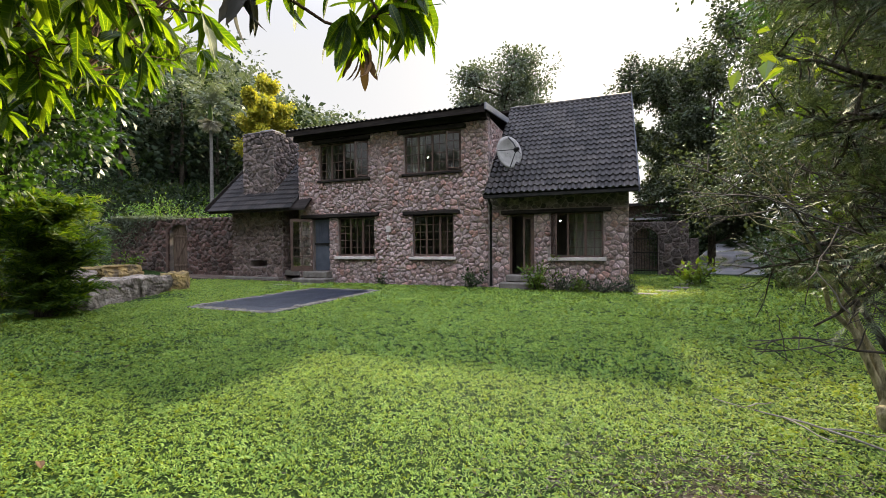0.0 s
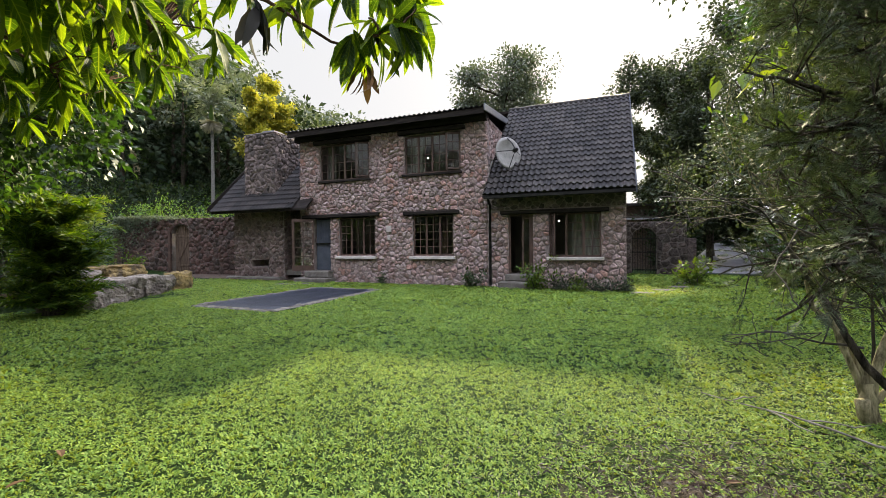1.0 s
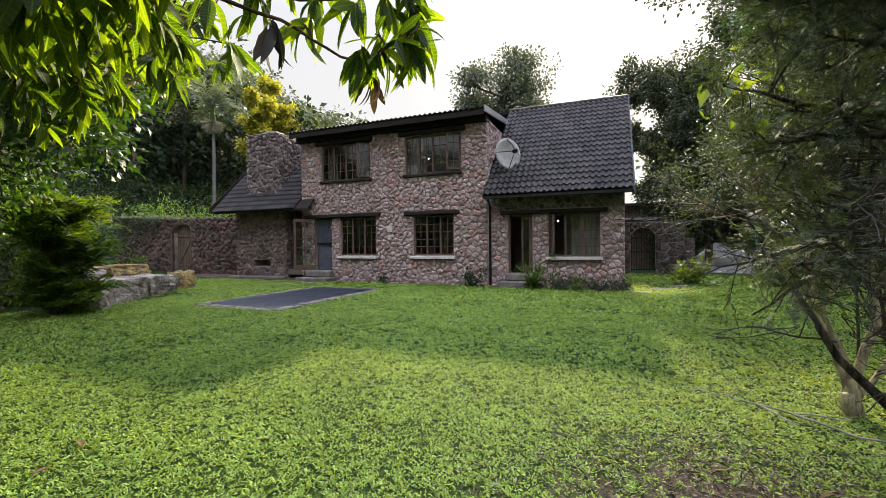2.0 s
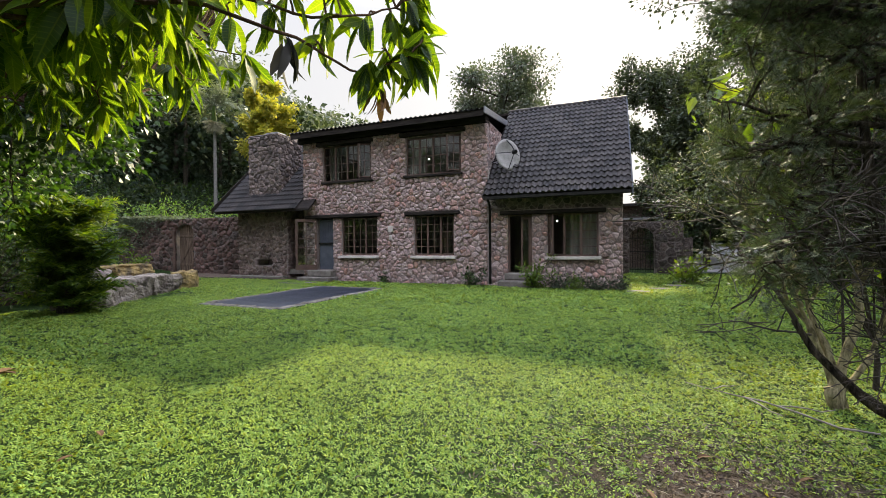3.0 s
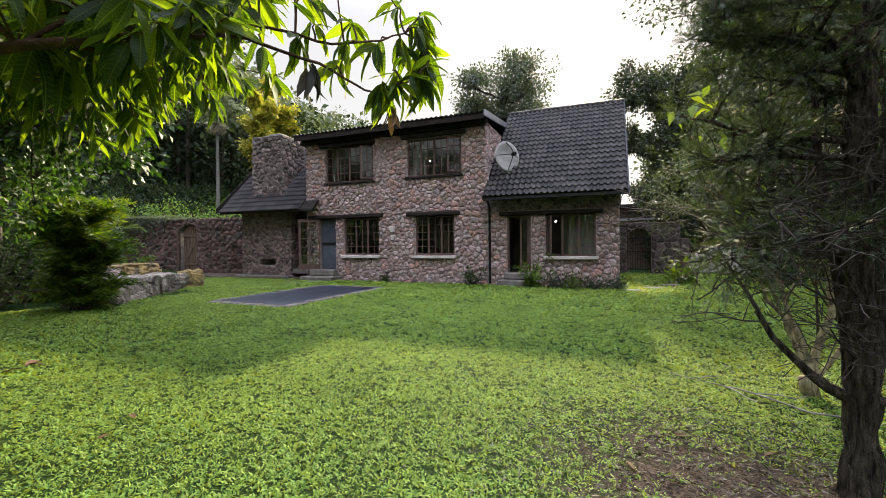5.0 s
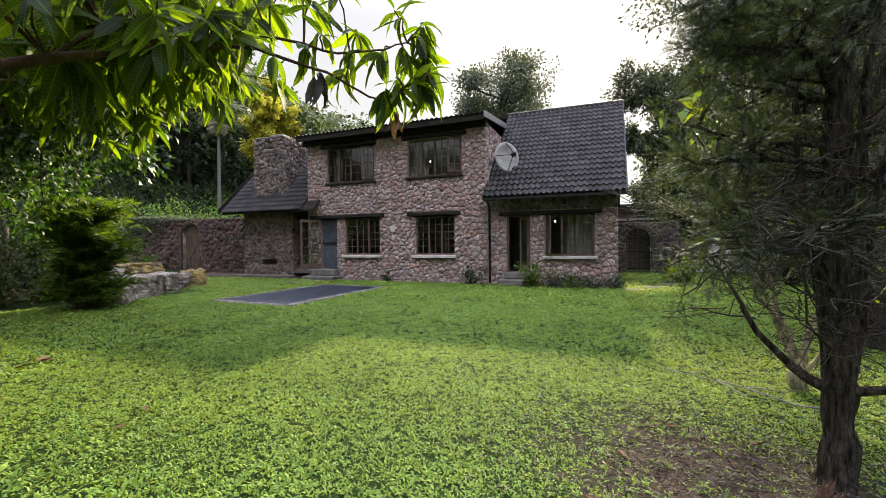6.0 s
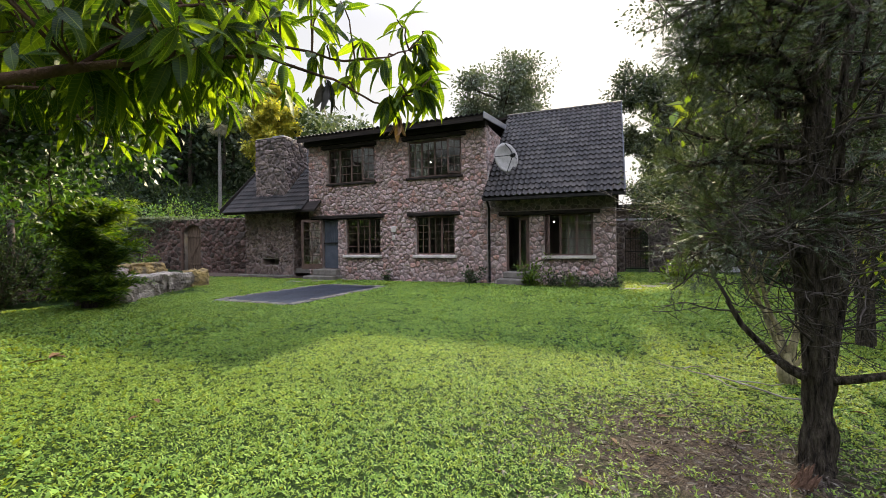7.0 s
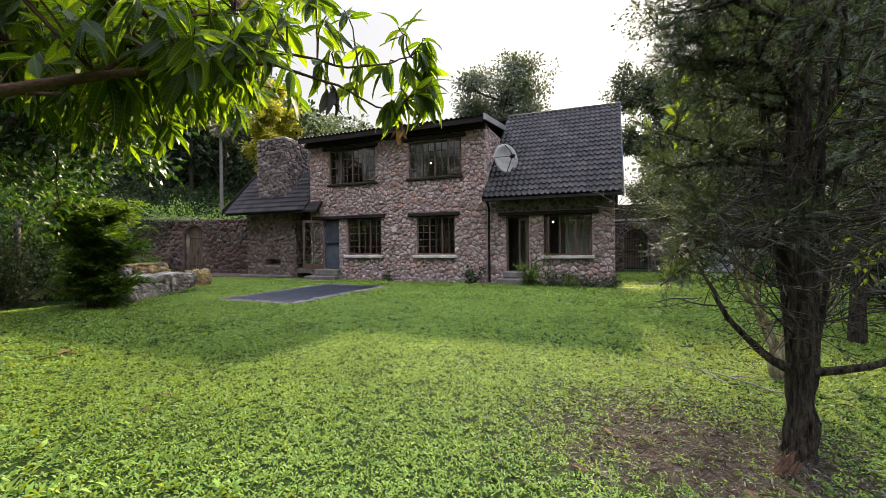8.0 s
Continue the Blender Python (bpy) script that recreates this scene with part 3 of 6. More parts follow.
DZ0, DZ1 = 5.68, 6.14
corrugated(WX0 - 0.2, WX1 + 0.1, 12.42, DZ0, RIDGE_Y, DZ1, "dormer_roof")
slope_board(WX0 - 0.15, WX1 + 0.02, 12.5, DZ0 - 0.06, RIDGE_Y, DZ1 - 0.06, 0.04, "dormer_soffit")
hpart("fascia", boxes((WX0 - 0.15, 12.46, DZ0 - 0.2, WX1 + 0.04, 12.5, DZ0 - 0.02), (WX0 - 0.1, WY - 0.12, 5.38, WX1, WY + 0.3, 5.6)), M_BEAM, "dark timber eaves beam")
bm = bmesh.new()
q = [bm.verts.new(p) for p in ((WX1 + 0.06, 12.4, DZ0 - 0.13), (WX1 + 0.1, 12.4, DZ0 - 0.13), (WX1 + 0.1, 12.4, DZ0 + 0.07), (WX1 + 0.06, 12.4, DZ0 + 0.07),
                               (WX1 + 0.06, 16.2, DZ1 - 0.13), (WX1 + 0.1, 16.2, DZ1 - 0.13), (WX1 + 0.1, 16.2, DZ1 + 0.07), (WX1 + 0.06, 16.2, DZ1 + 0.07))]
for f in ((0, 1, 2, 3), (7, 6, 5, 4), (0, 4, 5, 1), (1, 5, 6, 2), (2, 6, 7, 3), (3, 7, 4, 0)):
    bm.faces.new([q[i] for i in f])
hpart("barge_board", bm, M_METAL, "pale metal barge board")
# eaves of the wing: gutter board
hpart("gutter", boxes((WX1 + 0.02, EAVE_Y - 0.06, EAVE_Z - 0.17, 0.8, EAVE_Y + 0.03, EAVE_Z - 0.06), bevel=0.015), M_IRON)


# chimney and its wide breast
def chimney():
    breast = hpart("chimney_breast", boxes((-14.85, 13.2, -0.2, -13.87, 14.6, 2.95), (-12.96, 13.2, -0.2, -12.17, 14.6, 2.95), (-13.87, 13.2, 0.8, -12.96, 14.6, 2.95), (-13.87, 13.2, -0.2, -12.96, 14.6, 0.53), (-13.87, 13.9, 0.5, -12.96, 14.6, 0.82)), M_MORTAR)
    hpart("side_wall", boxes((-12.2, 14.25, -0.2, WX0, 14.6, 4.2), (-15.0, 13.6, -0.2, -14.8, 14.6, 3.6)), M_MORTAR)
    bm = bmesh.new()
    rings = []
    for z, gx in ((2.7, 0), (5.0, 0.0), (5.75, 0.05), (5.98, 0.04), (6.05, 0.12), (6.12, 0.14)):
        rings.append([bm.verts.new(p) for p in ((-14.2 + gx, 13.2 + gx, z), (-12.57 - gx, 13.2 + gx, z), (-12.57 - gx, 14.62 - gx, z), (-14.2 + gx, 14.62 - gx, z))])
    for a, b in zip(rings, rings[1:]):
        for i in range(4):
            bm.faces.new((a[i], a[(i + 1) % 4], b[(i + 1) % 4], b[i]))
    bm.faces.new(rings[-1])
    stack = hpart("chimney", bm, M_MORTAR)
    hpart("chimney_cap", boxes((-14.2, 13.2, 6.02, -12.6, 14.6, 6.09), bevel=0.03), M_PAVE)
    hpart("chimney_cowl", boxes((-13.7, 13.6, 6.09, -13.0, 14.2, 6.28), bevel=0.05), M_IRON)
    return breast, stack


breast, stack = chimney()
hpart("hearth", boxes((-15.0, 12.85, -0.1, -12.1, 13.2, 0.12), bevel=0.03), M_PAVE)


# windows, lintels and sills
def window_unit(x0, z0, x1, z1, cols, rows, y=WY + 0.1, skip=(), lights=3):
    w = hpart("window", boxes((x0, y, z0, x0 + 0.05, y + 0.06, z1), (x1 - 0.05, y, z0, x1, y + 0.06, z1),
                              (x0, y, z0, x1, y + 0.06, z0 + 0.05), (x0, y, z1 - 0.05, x1, y + 0.06, z1), bevel=0.006), M_FRAME, "brown framed cottage-pane window")
    span = (x1 - x0) / lights
    for i in range(1, lights):
        part("mullion", boxes((x0 + i * span - 0.035, y - 0.01, z0 + 0.05, x0 + i * span + 0.035, y + 0.05, z1 - 0.05), bevel=0.006), M_FRAME, w)
    for i in range(lights):
        if i in skip:
            continue
        a, b = x0 + i * span + 0.035, x0 + (i + 1) * span - 0.035
        for c in range(1, cols):
            xc = a + (b - a) * c / cols
            part("glazing_bar", boxes((xc - 0.011, y + 0.012, z0 + 0.05, xc + 0.011, y + 0.036, z1 - 0.05)), M_FRAME, w)
        for r in range(1, rows):
            zc = z0 + 0.05 + (z1 - z0 - 0.1) * r / rows
            part("glazing_bar", boxes((a, y + 0.014, zc - 0.011, b, y + 0.034, zc + 0.011)), M_FRAME, w)
        g = part("pane", boxes((a, y + 0.022, z0 + 0.05, b, y + 0.027, z1 - 0.05)), M_GLASS, w)
        g.visible_shadow = False
    return w


def casement(hx, z0, z1, width, angle, side):
    """An outward-opened leaf hung on x = hx."""
    bm = boxes((0, -0.02, z0, 0.045, 0.02, z1), (width - 0.045, -0.02, z0, width, 0.02, z1), (0, -0.02, z0, width, 0.02, z0 + 0.045), (0, -0.02, z1 - 0.045, width, 0.02, z1),
               (width / 2 - 0.011, -0.012, z0, width / 2 + 0.011, 0.012, z1), *[(0, -0.012, z0 + (z1 - z0) * k / 4 - 0.011, width, 0.012, z0 + (z1 - z0) * k / 4 + 0.011) for k in (1, 2, 3)])
    m = Matrix.Translation(-Vector(house.location)) @ pose(hx, WY + 0.1, 0, 0, 0, angle)
    w = put("open_casement", bpy.data.meshes.new("open_casement"), None, house, "open window casement with small panes", m)
    bm.to_mesh(w.data)
    bm.free()
    w.data.materials.append(M_FRAME)
    g = part("pane", boxes((0.04, -0.004, z0 + 0.04, width - 0.04, 0.004, z1 - 0.04)), M_GLASS, w)
    g.visible_shadow = False


window_unit(-9.32, 1.0, -7.77, 2.4, 2, 5)
window_unit(-6.25, 1.0, -4.75, 2.38, 2, 5)
window_unit(-10.15, 3.82, -7.99, 5.18, 2, 4, lights=4, skip=(3,))
window_unit(-6.55, 3.83, -4.47, 5.15, 2, 4, lights=4, skip=(3,))
window_unit(-1.6, 0.97, -0.1, 2.3, 2, 5, skip=(0,))
casement(-8.02, 3.88, 5.12, 0.5, 180 + 38, 1)
casement(-4.5, 3.89, 5.1, 0.5, 180 + 34, 1)
casement(-1.57, 1.02, 2.26, 0.46, -68, 1)
for x0, x1, z in ((-10.98, -7.58, 2.42), (-6.58, -4.53, 2.4), (-10.4, -7.9, 5.2), (-6.77, -4.3, 5.2)):
    hpart("lintel", rough(boxes((x0, WY - 0.09, z, x1, WY + 0.3, z + 0.13), bevel=0.02), 0.012), M_BEAM)
hpart("lintel", rough(boxes((-3.12, WY - 0.1, 2.31, 0.12, WY + 0.3, 2.43), bevel=0.02), 0.012), M_BEAM)
for x0, x1, z in ((-9.42, -7.7, 0.87), (-6.36, -4.66, 0.87), (-1.68, -0.02, 0.86)):
    hpart("window_sill", rough(boxes((x0, WY - 0.1, z, x1, WY + 0.2, z + 0.1), bevel=0.015), 0.01), M_SILL)
for x0, x1 in ((-10.2, -7.9), (-6.62, -4.4)):
    hpart("window_sill", boxes((x0, WY - 0.06, 3.74, x1, WY + 0.2, 3.82), bevel=0.012), M_BEAM)

# doors, gate leaf and steps
door = hpart("door", boxes((-10.44, WY + 0.14, 0.44, -9.76, WY + 0.19, 2.38), bevel=0.008), M_DOORGREY, "closed blue-grey door with a barred upper half")
for k in range(6):
    part("bar", boxes((-10.36 + k * 0.105, WY + 0.1, 1.5, -10.345 + k * 0.105, WY + 0.115, 2.3)), M_DOORGREY, door)
part("cross_rail", boxes((-10.44, WY + 0.095, 1.42, -9.76, WY + 0.125, 1.48)), M_IRON, door)
part("door_handle", boxes((-9.9, WY + 0.06, 1.38, -9.84, WY + 0.14, 1.41), bevel=0.01), M_IRON, door)
gate = put("door_leaf", bpy.data.meshes.new("door_leaf"), None, house, "open glazed wooden door leaf", Matrix.Translation(-Vector(house.location)) @ pose(-10.5, WY + 0.06, 0, 0, 0, 180 + 40))
bm = boxes((0, -0.025, 0.42, 0.09, 0.025, 2.4), (0.72, -0.025, 0.42, 0.81, 0.025, 2.4), (0.09, -0.025, 0.42, 0.72, 0.025, 0.62), (0.09, -0.025, 2.3, 0.72, 0.025, 2.4),
           (0.385, -0.02, 0.62, 0.42, 0.02, 2.3), *[(0.09, -0.02, 0.62 + k * 0.336, 0.72, 0.02, 0.65 + k * 0.336) for k in range(1, 5)])
bm.to_mesh(gate.data)
bm.free()
gate.data.materials.append(M_FRAME)
gg = part("pane", boxes((0.09, -0.004, 0.62, 0.72, 0.004, 2.3)), M_GLASS, gate)
gg.visible_shadow = False
rd = hpart("door_frame", boxes((-2.87, WY + 0.08, 0.44, -2.81, WY + 0.2, 2.31), (-2.16, WY + 0.08, 0.44, -2.1, WY + 0.2, 2.31), (-2.81, WY + 0.08, 2.25, -2.16, WY + 0.2, 2.31)), M_FRAME)
leaf = hpart("door_leaf", boxes((-2.46, WY + 0.12, 0.46, -2.4, WY + 0.17, 2.25), (-2.22, WY + 0.12, 0.46, -2.16, WY + 0.17, 2.25), (-2.4, WY + 0.12, 0.46, -2.22, WY + 0.17, 0.62), (-2.4, WY + 0.12, 2.15, -2.22, WY + 0.17, 2.25)), M_FRAME, "half-open glazed brown door leaf")
g_ = part("pane", boxes((-2.4, WY + 0.14, 0.62, -2.22, WY + 0.146, 2.15)), M_GLASS, leaf)
g_.visible_shadow = False
hpart("step", rough(boxes((-10.95, WY - 0.62, -0.1, -9.5, WY + 0.05, 0.17), (-10.7, WY - 0.3, 0.17, -9.6, WY + 0.3, 0.42), bevel=0.03), 0.015), M_PAVE)
hpart("step", rough(boxes((-3.1, WY - 0.5, -0.1, -1.95, WY + 0.05, 0.2), (-2.95, WY - 0.18, 0.2, -2.0, WY + 0.3, 0.42), bevel=0.03), 0.015), M_PAVE)
dp = Soup().tube([(WX1 + 0.12, WY - 0.12, 0.05), (WX1 + 0.12, WY - 0.12, 2.6), (WX1 + 0.12, EAVE_Y + 0.06, 2.85)], [0.045] * 3, 8)
ob = put("downpipe", dp.mesh("downpipe"), M_IRON, house)
ob.matrix_basis = Matrix.Translation(house.location).inverted()
hpart("wall_plaque", boxes((-7.27, WY - 0.03, 1.84, -7.08, WY + 0.05, 2.06), bevel=0.01), M_SILL, "pale wall plaque")
hpart("switch_box", boxes((-7.22, WY - 0.05, 1.55, -7.12, WY + 0.05, 1.72), bevel=0.01), M_SILL, "pale switch box")

# curtains and lit bulbs inside
def curtain(x0, x1, z0, z1, y, label):
    n = max(int((x1 - x0) / 0.03), 4)
    v, f = [], []
    for i in range(n + 1):
        x = x0 + (x1 - x0) * i / n
        yy = y + 0.03 * math.sin(i * 1.1) + 0.01 * math.sin(i * 0.37)
        v += [(x, yy, z0), (x, yy, z1), (x, yy + 0.006, z0), (x, yy + 0.006, z1)]
    for i in range(n):
        a = i * 4
        f += [(a, a + 4, a + 5, a + 1), (a + 2, a + 3, a + 7, a + 6)]
    tagged(put("curtain", np_mesh("curtain", v, f, True), M_CURTAIN), label, "curtain")


curtain(-6.5, -5.95, 3.7, 5.2, WY + 0.42, "beige curtain drawn aside at an upstairs window")
curtain(-10.1, -9.7, 3.7, 5.2, WY + 0.42, "beige curtain drawn aside at an upstairs window")
curtain(-0.95, -0.08, 0.6, 2.4, WY + 0.42, "beige curtain behind the wing window")
M_BULB, n_, l_, b_ = material("lit_bulb", 0.5)
b_.inputs["Emission Color"].default_value, b_.inputs["Emission Strength"].default_value = (1, 0.95, 0.85, 1), 5.0
for x, y, z in ((-6.05, 13.9, 4.55), (-8.25, 14.3, 2.33), (-1.42, 14.0, 2.12)):
    bm = bmesh.new()
    bmesh.ops.create_uvsphere(bm, u_segments=12, v_segments=8, radius=0.026)
    lamp = thing("pendant_lamp", (x, y, z), "small lit bulb on a cord in a dim room", "lamp")
    part("bulb", bm, M_BULB, lamp)
    top = 5.3 if z > 3 else 2.62
    part("cord", boxes((-0.006, -0.006, 0.05, 0.006, 0.006, top - z)), M_IRON, lamp)

# ---- garden walls ----
GA, GB = Vector((-15.0, 14.75, 0)), Vector((-24.2, 13.85, 0))
gdir = (GB - GA).normalized()
g_ang = math.degrees(math.atan2(gdir.y, gdir.x))
garden_wall = thing("garden_wall", (-15.0, 14.75, 0), "tall weathered rubble stone garden wall with arched wooden gate", "wall", kind="structure")
garden_wall.rotation_euler = (0, 0, radians(g_ang + 180))
GL = (GB - GA).length


def arch_hole_wall(length, height, x0, x1, spring, top, y0, y1):
    """A wall from x=-length to 0 with an arched opening."""
    bm = bmesh.new()
    for b in ((-length, y0, -0.3, x0, y1, height), (x1, y0, -0.3, 0, y1, height)):
        box(bm, *b)
    n = 10
    for i in range(n):
        a0, a1 = math.pi * i / n, math.pi * (i + 1) / n
        c, r, h = (x0 + x1) / 2, (x1 - x0) / 2, top - spring
        xa, za = c - r * math.cos(a0), spring + h * math.sin(a0)
        xb, zb = c - r * math.cos(a1), spring + h * math.sin(a1)
        q = [bm.verts.new(p) for p in ((xa, y0, za), (xb, y0, zb), (xb, y0, height), (xa, y0, height), (xa, y1, za), (xb, y1, zb), (xb, y1, height), (xa, y1, height))]
        for f in ((0, 1, 2, 3), (7, 6, 5, 4), (0, 4, 5, 1), (2, 6, 7, 3)):
            bm.faces.new([q[k] for k in f])
    return bm


# gate place along the wall
GX0, GX1, GSP, GTOP = -5.3, -4.2, 2.05, 2.5
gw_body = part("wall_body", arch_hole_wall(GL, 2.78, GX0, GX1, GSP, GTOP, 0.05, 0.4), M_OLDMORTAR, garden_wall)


def plank_gate(name, width, spring, top, parent, m, mat, slat, gap, label):
    g = thing(name, (0, 0, 0), label, "gate")
    g.matrix_basis = m
    n = int(width / slat)
    for i in range(n):
        a, b = i * slat + gap / 2, (i + 1) * slat - gap / 2
        xc = (a + b) / 2 - width / 2
        h = spring + (top - spring) * math.sqrt(max(0, 1 - (2 * xc / width) ** 2))
        part("plank", boxes((a, 0, 0.06, b, 0.035, h - 0.02), bevel=0.004), mat, g)
    for z in (0.35, spring - 0.2):
        part("rail", boxes((0.02, -0.03, z, width - 0.02, 0, z + 0.1), bevel=0.006), mat, g)
    bm = bmesh.new()
    q = [bm.verts.new(p) for p in ((0.03, -0.028, 0.45), (0.13, -0.028, 0.45), (width - 0.03, -0.028, spring - 0.2), (width - 0.13, -0.028, spring - 0.2),
                                   (0.03, -0.002, 0.45), (0.13, -0.002, 0.45), (width - 0.03, -0.002, spring - 0.2), (width - 0.13, -0.002, spring - 0.2))]
    for f in ((0, 1, 2, 3), (7, 6, 5, 4), (0, 4, 5, 1), (1, 5, 6, 2), (2, 6, 7, 3), (3, 7, 4, 0)):
        bm.faces.new([q[i] for i in f])
    part("brace", bm, mat, g)
    part("latch", boxes((width - 0.14, -0.05, 1.05, width - 0.05, 0, 1.1), bevel=0.008), M_IRON, g)
    return g


plank_gate("wooden_gate", 1.02, GSP - 0.06, GTOP - 0.05, None, Matrix.Translation(GA) @ pose(0, 0, 0, 0, 0, g_ang + 180) @ pose(GX0 + 0.04, 0.2, 0.05, 0, 0, 0),
           M_WOOD, 0.145, 0.012, "weathered brown plank gate with an arched top")
part("gate_post", boxes((GX0 - 0.16, -0.06, 0, GX0 - 0.02, 0.06, 2.2), bevel=0.01), M_FRAME, garden_wall)

iv = np.random.default_rng(17)
ivy = thing("ivy", (-24.0, 13.8, 0), "pale dappled ivy creeping over the garden wall's end", "ivy")
ivy.rotation_euler = garden_wall.rotation_euler
ni = 5200
ix = np.where(iv.random(ni) < 0.75, iv.exponential(1.1, ni), iv.uniform(0, GL - 5.5, ni))
iz = np.where(iv.random(ni) < 0.55, 2.8 + iv.normal(0.04, 0.06, ni), 2.85 - iv.exponential(0.55, ni))
ok = (ix < GL - 1.0) & (iz > 0.1) & ((iz > 2.68) | (ix + 0.7 * (2.8 - iz) < 2.6 + iv.normal(0, 0.4, ni)))
ip = np.stack([ix + 0.1, np.where(iz > 2.74, iv.uniform(-0.08, 0.42, ni), -0.06 - 0.05 * iv.random(ni)), iz], 1)[ok]
put("foliage", leaf_mesh("foliage", OVAL_LEAF, ip, iv.normal(0, 1, (len(ip), 3)) + np.array([0, -0.8, 0.2]), iv.uniform(0.07, 0.14, len(ip))), M_GREYGREEN, ivy)
put("stem", Soup().tube([(0.6, -0.05, 0), (0.7, -0.06, 1.2), (0.5, -0.05, 2.0), (0.9, 0.0, 2.85)], [0.03, 0.026, 0.02, 0.01], 7).tube([(0.7, -0.06, 1.2), (1.4, -0.06, 2.0), (2.2, 0, 2.82)], [0.02, 0.014, 0.008], 6).mesh("stem"), M_TWIG, ivy)

side_wall = thing("courtyard_wall", (0.62, 19.9, 0), "dark rubble wall with an arched iron gate", "wall", kind="structure")
sw_body = part("wall_body", arch_hole_wall(2.53, 2.28, -1.42, -0.42, 1.55, 2.02, 0.05, 0.4), M_OLDMORTAR, side_wall)
side_wall.rotation_euler = (0, 0, radians(180))
side_wall.location = (0.62, 20.3, 0)
part("end_pier", boxes((-2.88, 0.0, -0.2, -2.53, 0.45, 1.55), bevel=0.03), M_SHADEDSTONE, side_wall)
ig = thing("iron_gate", (1.03, 20.05, 0.03), "closed dark iron gate with upright bars", "gate")
for k in range(10):
    h = 1.55 + 0.42 * math.sqrt(max(0, 1 - ((k - 4.5) / 5) ** 2))
    part("bar", boxes((k * 0.103 + 0.03, -0.012, 0.03, k * 0.103 + 0.054, 0.012, h)), M_IRON, ig)
for z in (0.12, 0.9, 1.5):
    part("rail", boxes((0, -0.015, z, 1.05, 0.015, z + 0.05)), M_IRON, ig)

# neighbour outbuilding, the drive and stepping stones
ob_ = thing("outbuilding", (0.8, 24, 0), "low stone outbuilding with a pale eaves board", "building")
part("wall", boxes((-0.1, 0, -0.2, 2.6, 3, 3.3)), M_DARKSTONE, ob_)
part("roof", boxes((-0.3, -0.4, 3.3, 2.8, 3.2, 3.42)), M_TILE, ob_)
part("eaves_board", boxes((-0.2, -1.5, 2.5, 1.9, -1.44, 2.6)), M_METAL, ob_)
part("canopy", boxes((-0.2, -1.5, 2.6, 2.1, 0, 2.66)), M_TILE, ob_)
v, f = [], []
for i in range(13):
    t = i / 12
    x, y, z = 4.3 + 3.2 * t + 3 * t * t, 21.0 + 15 * t, 0.03 + 2.3 * t ** 1.2
    v += [(x - 1.0, y + 0.3, z), (x + 2.6, y - 0.6, z), (x - 1.0, y + 0.3, z - 0.6), (x + 2.6, y - 0.6, z - 0.6)]
for i in range(12):
    a = i * 4
    f += [(a, a + 1, a + 5, a + 4), (a, a + 4, a + 6, a + 2), (a + 1, a + 3, a + 7, a + 5)]
f += [(0, 2, 3, 1)]
tagged(put("road", np_mesh("road", v, f), M_CONC), "grey concrete driveway climbing away", "driveway", kind="structure")


def slab(x, y, w, d, rot, label="flat grey stepping stone set in the lawn"):
    bm = bmesh.new()
    ring = [(math.cos(a) * w * random.uniform(0.8, 1.1), math.sin(a) * d * random.uniform(0.8, 1.1)) for a in [i * math.pi / 4 for i in range(8)]]
    lo = [bm.verts.new((px, py, -0.03)) for px, py in ring]
    hi = [bm.verts.new((px, py, 0.025)) for px, py in ring]
    top = [bm.verts.new((px * 0.93, py * 0.93, 0.035)) for px, py in ring]
    for a, b in ((lo, hi), (hi, top)):
        for i in range(8):
            bm.faces.new((a[i], a[(i + 1) % 8], b[(i + 1) % 8], b[i]))
    bm.faces.new(top)
    ob = part("stepping_stone", bm, M_PAVE, None, "", pose(x, y, ground_z(x, y), 0, 0, rot))
    tagged(ob, label, "paving stone", "stepping stones")


for x, y, w, d, r in ((0.95, 12.3, 0.4, 0.18, 10), (1.55, 13.2, 0.35, 0.2, 25), (2.1, 14.3, 0.38, 0.2, 30), (2.5, 15.6, 0.35, 0.22, 40), (2.8, 17.0, 0.4, 0.24, 20), (-10.6, 11.5, 0.45, 0.17, 5), (-9.9, 11.9, 0.3, 0.2, 0)):
    slab(x, y, w, d, r)

# ---- pool cover in its paved rim ----
pool = thing("pool", (-7.6, 8.75, 0), "small pool under a dark cloth cover with a stone rim", "pool")
cx0, cx1, cy0, cy1 = -1.05, 1.0, -1.95, 1.98
v, f = [], []
NX, NY = 14, 26
for j in range(NY + 1):
    for i in range(NX + 1):
        x, y = cx0 + (cx1 - cx0) * i / NX, cy0 + (cy1 - cy0) * j / NY
        edge = min(i, NX - i, j, NY - j) == 0
        v.append((x + y * 0.03, y, 0.055 + 0.02 * noise.noise(Vector((x * 1.7, y * 1.7, 3))) - (0.05 if edge else 0.0)))
for j in range(NY):
    for i in range(NX):
        a = j * (NX + 1) + i
        f.append((a, a + 1, a + NX + 2, a + NX + 1))
put("cover", np_mesh("cover", v, f, True), M_COVER, pool, "dark blue-grey cloth cover")


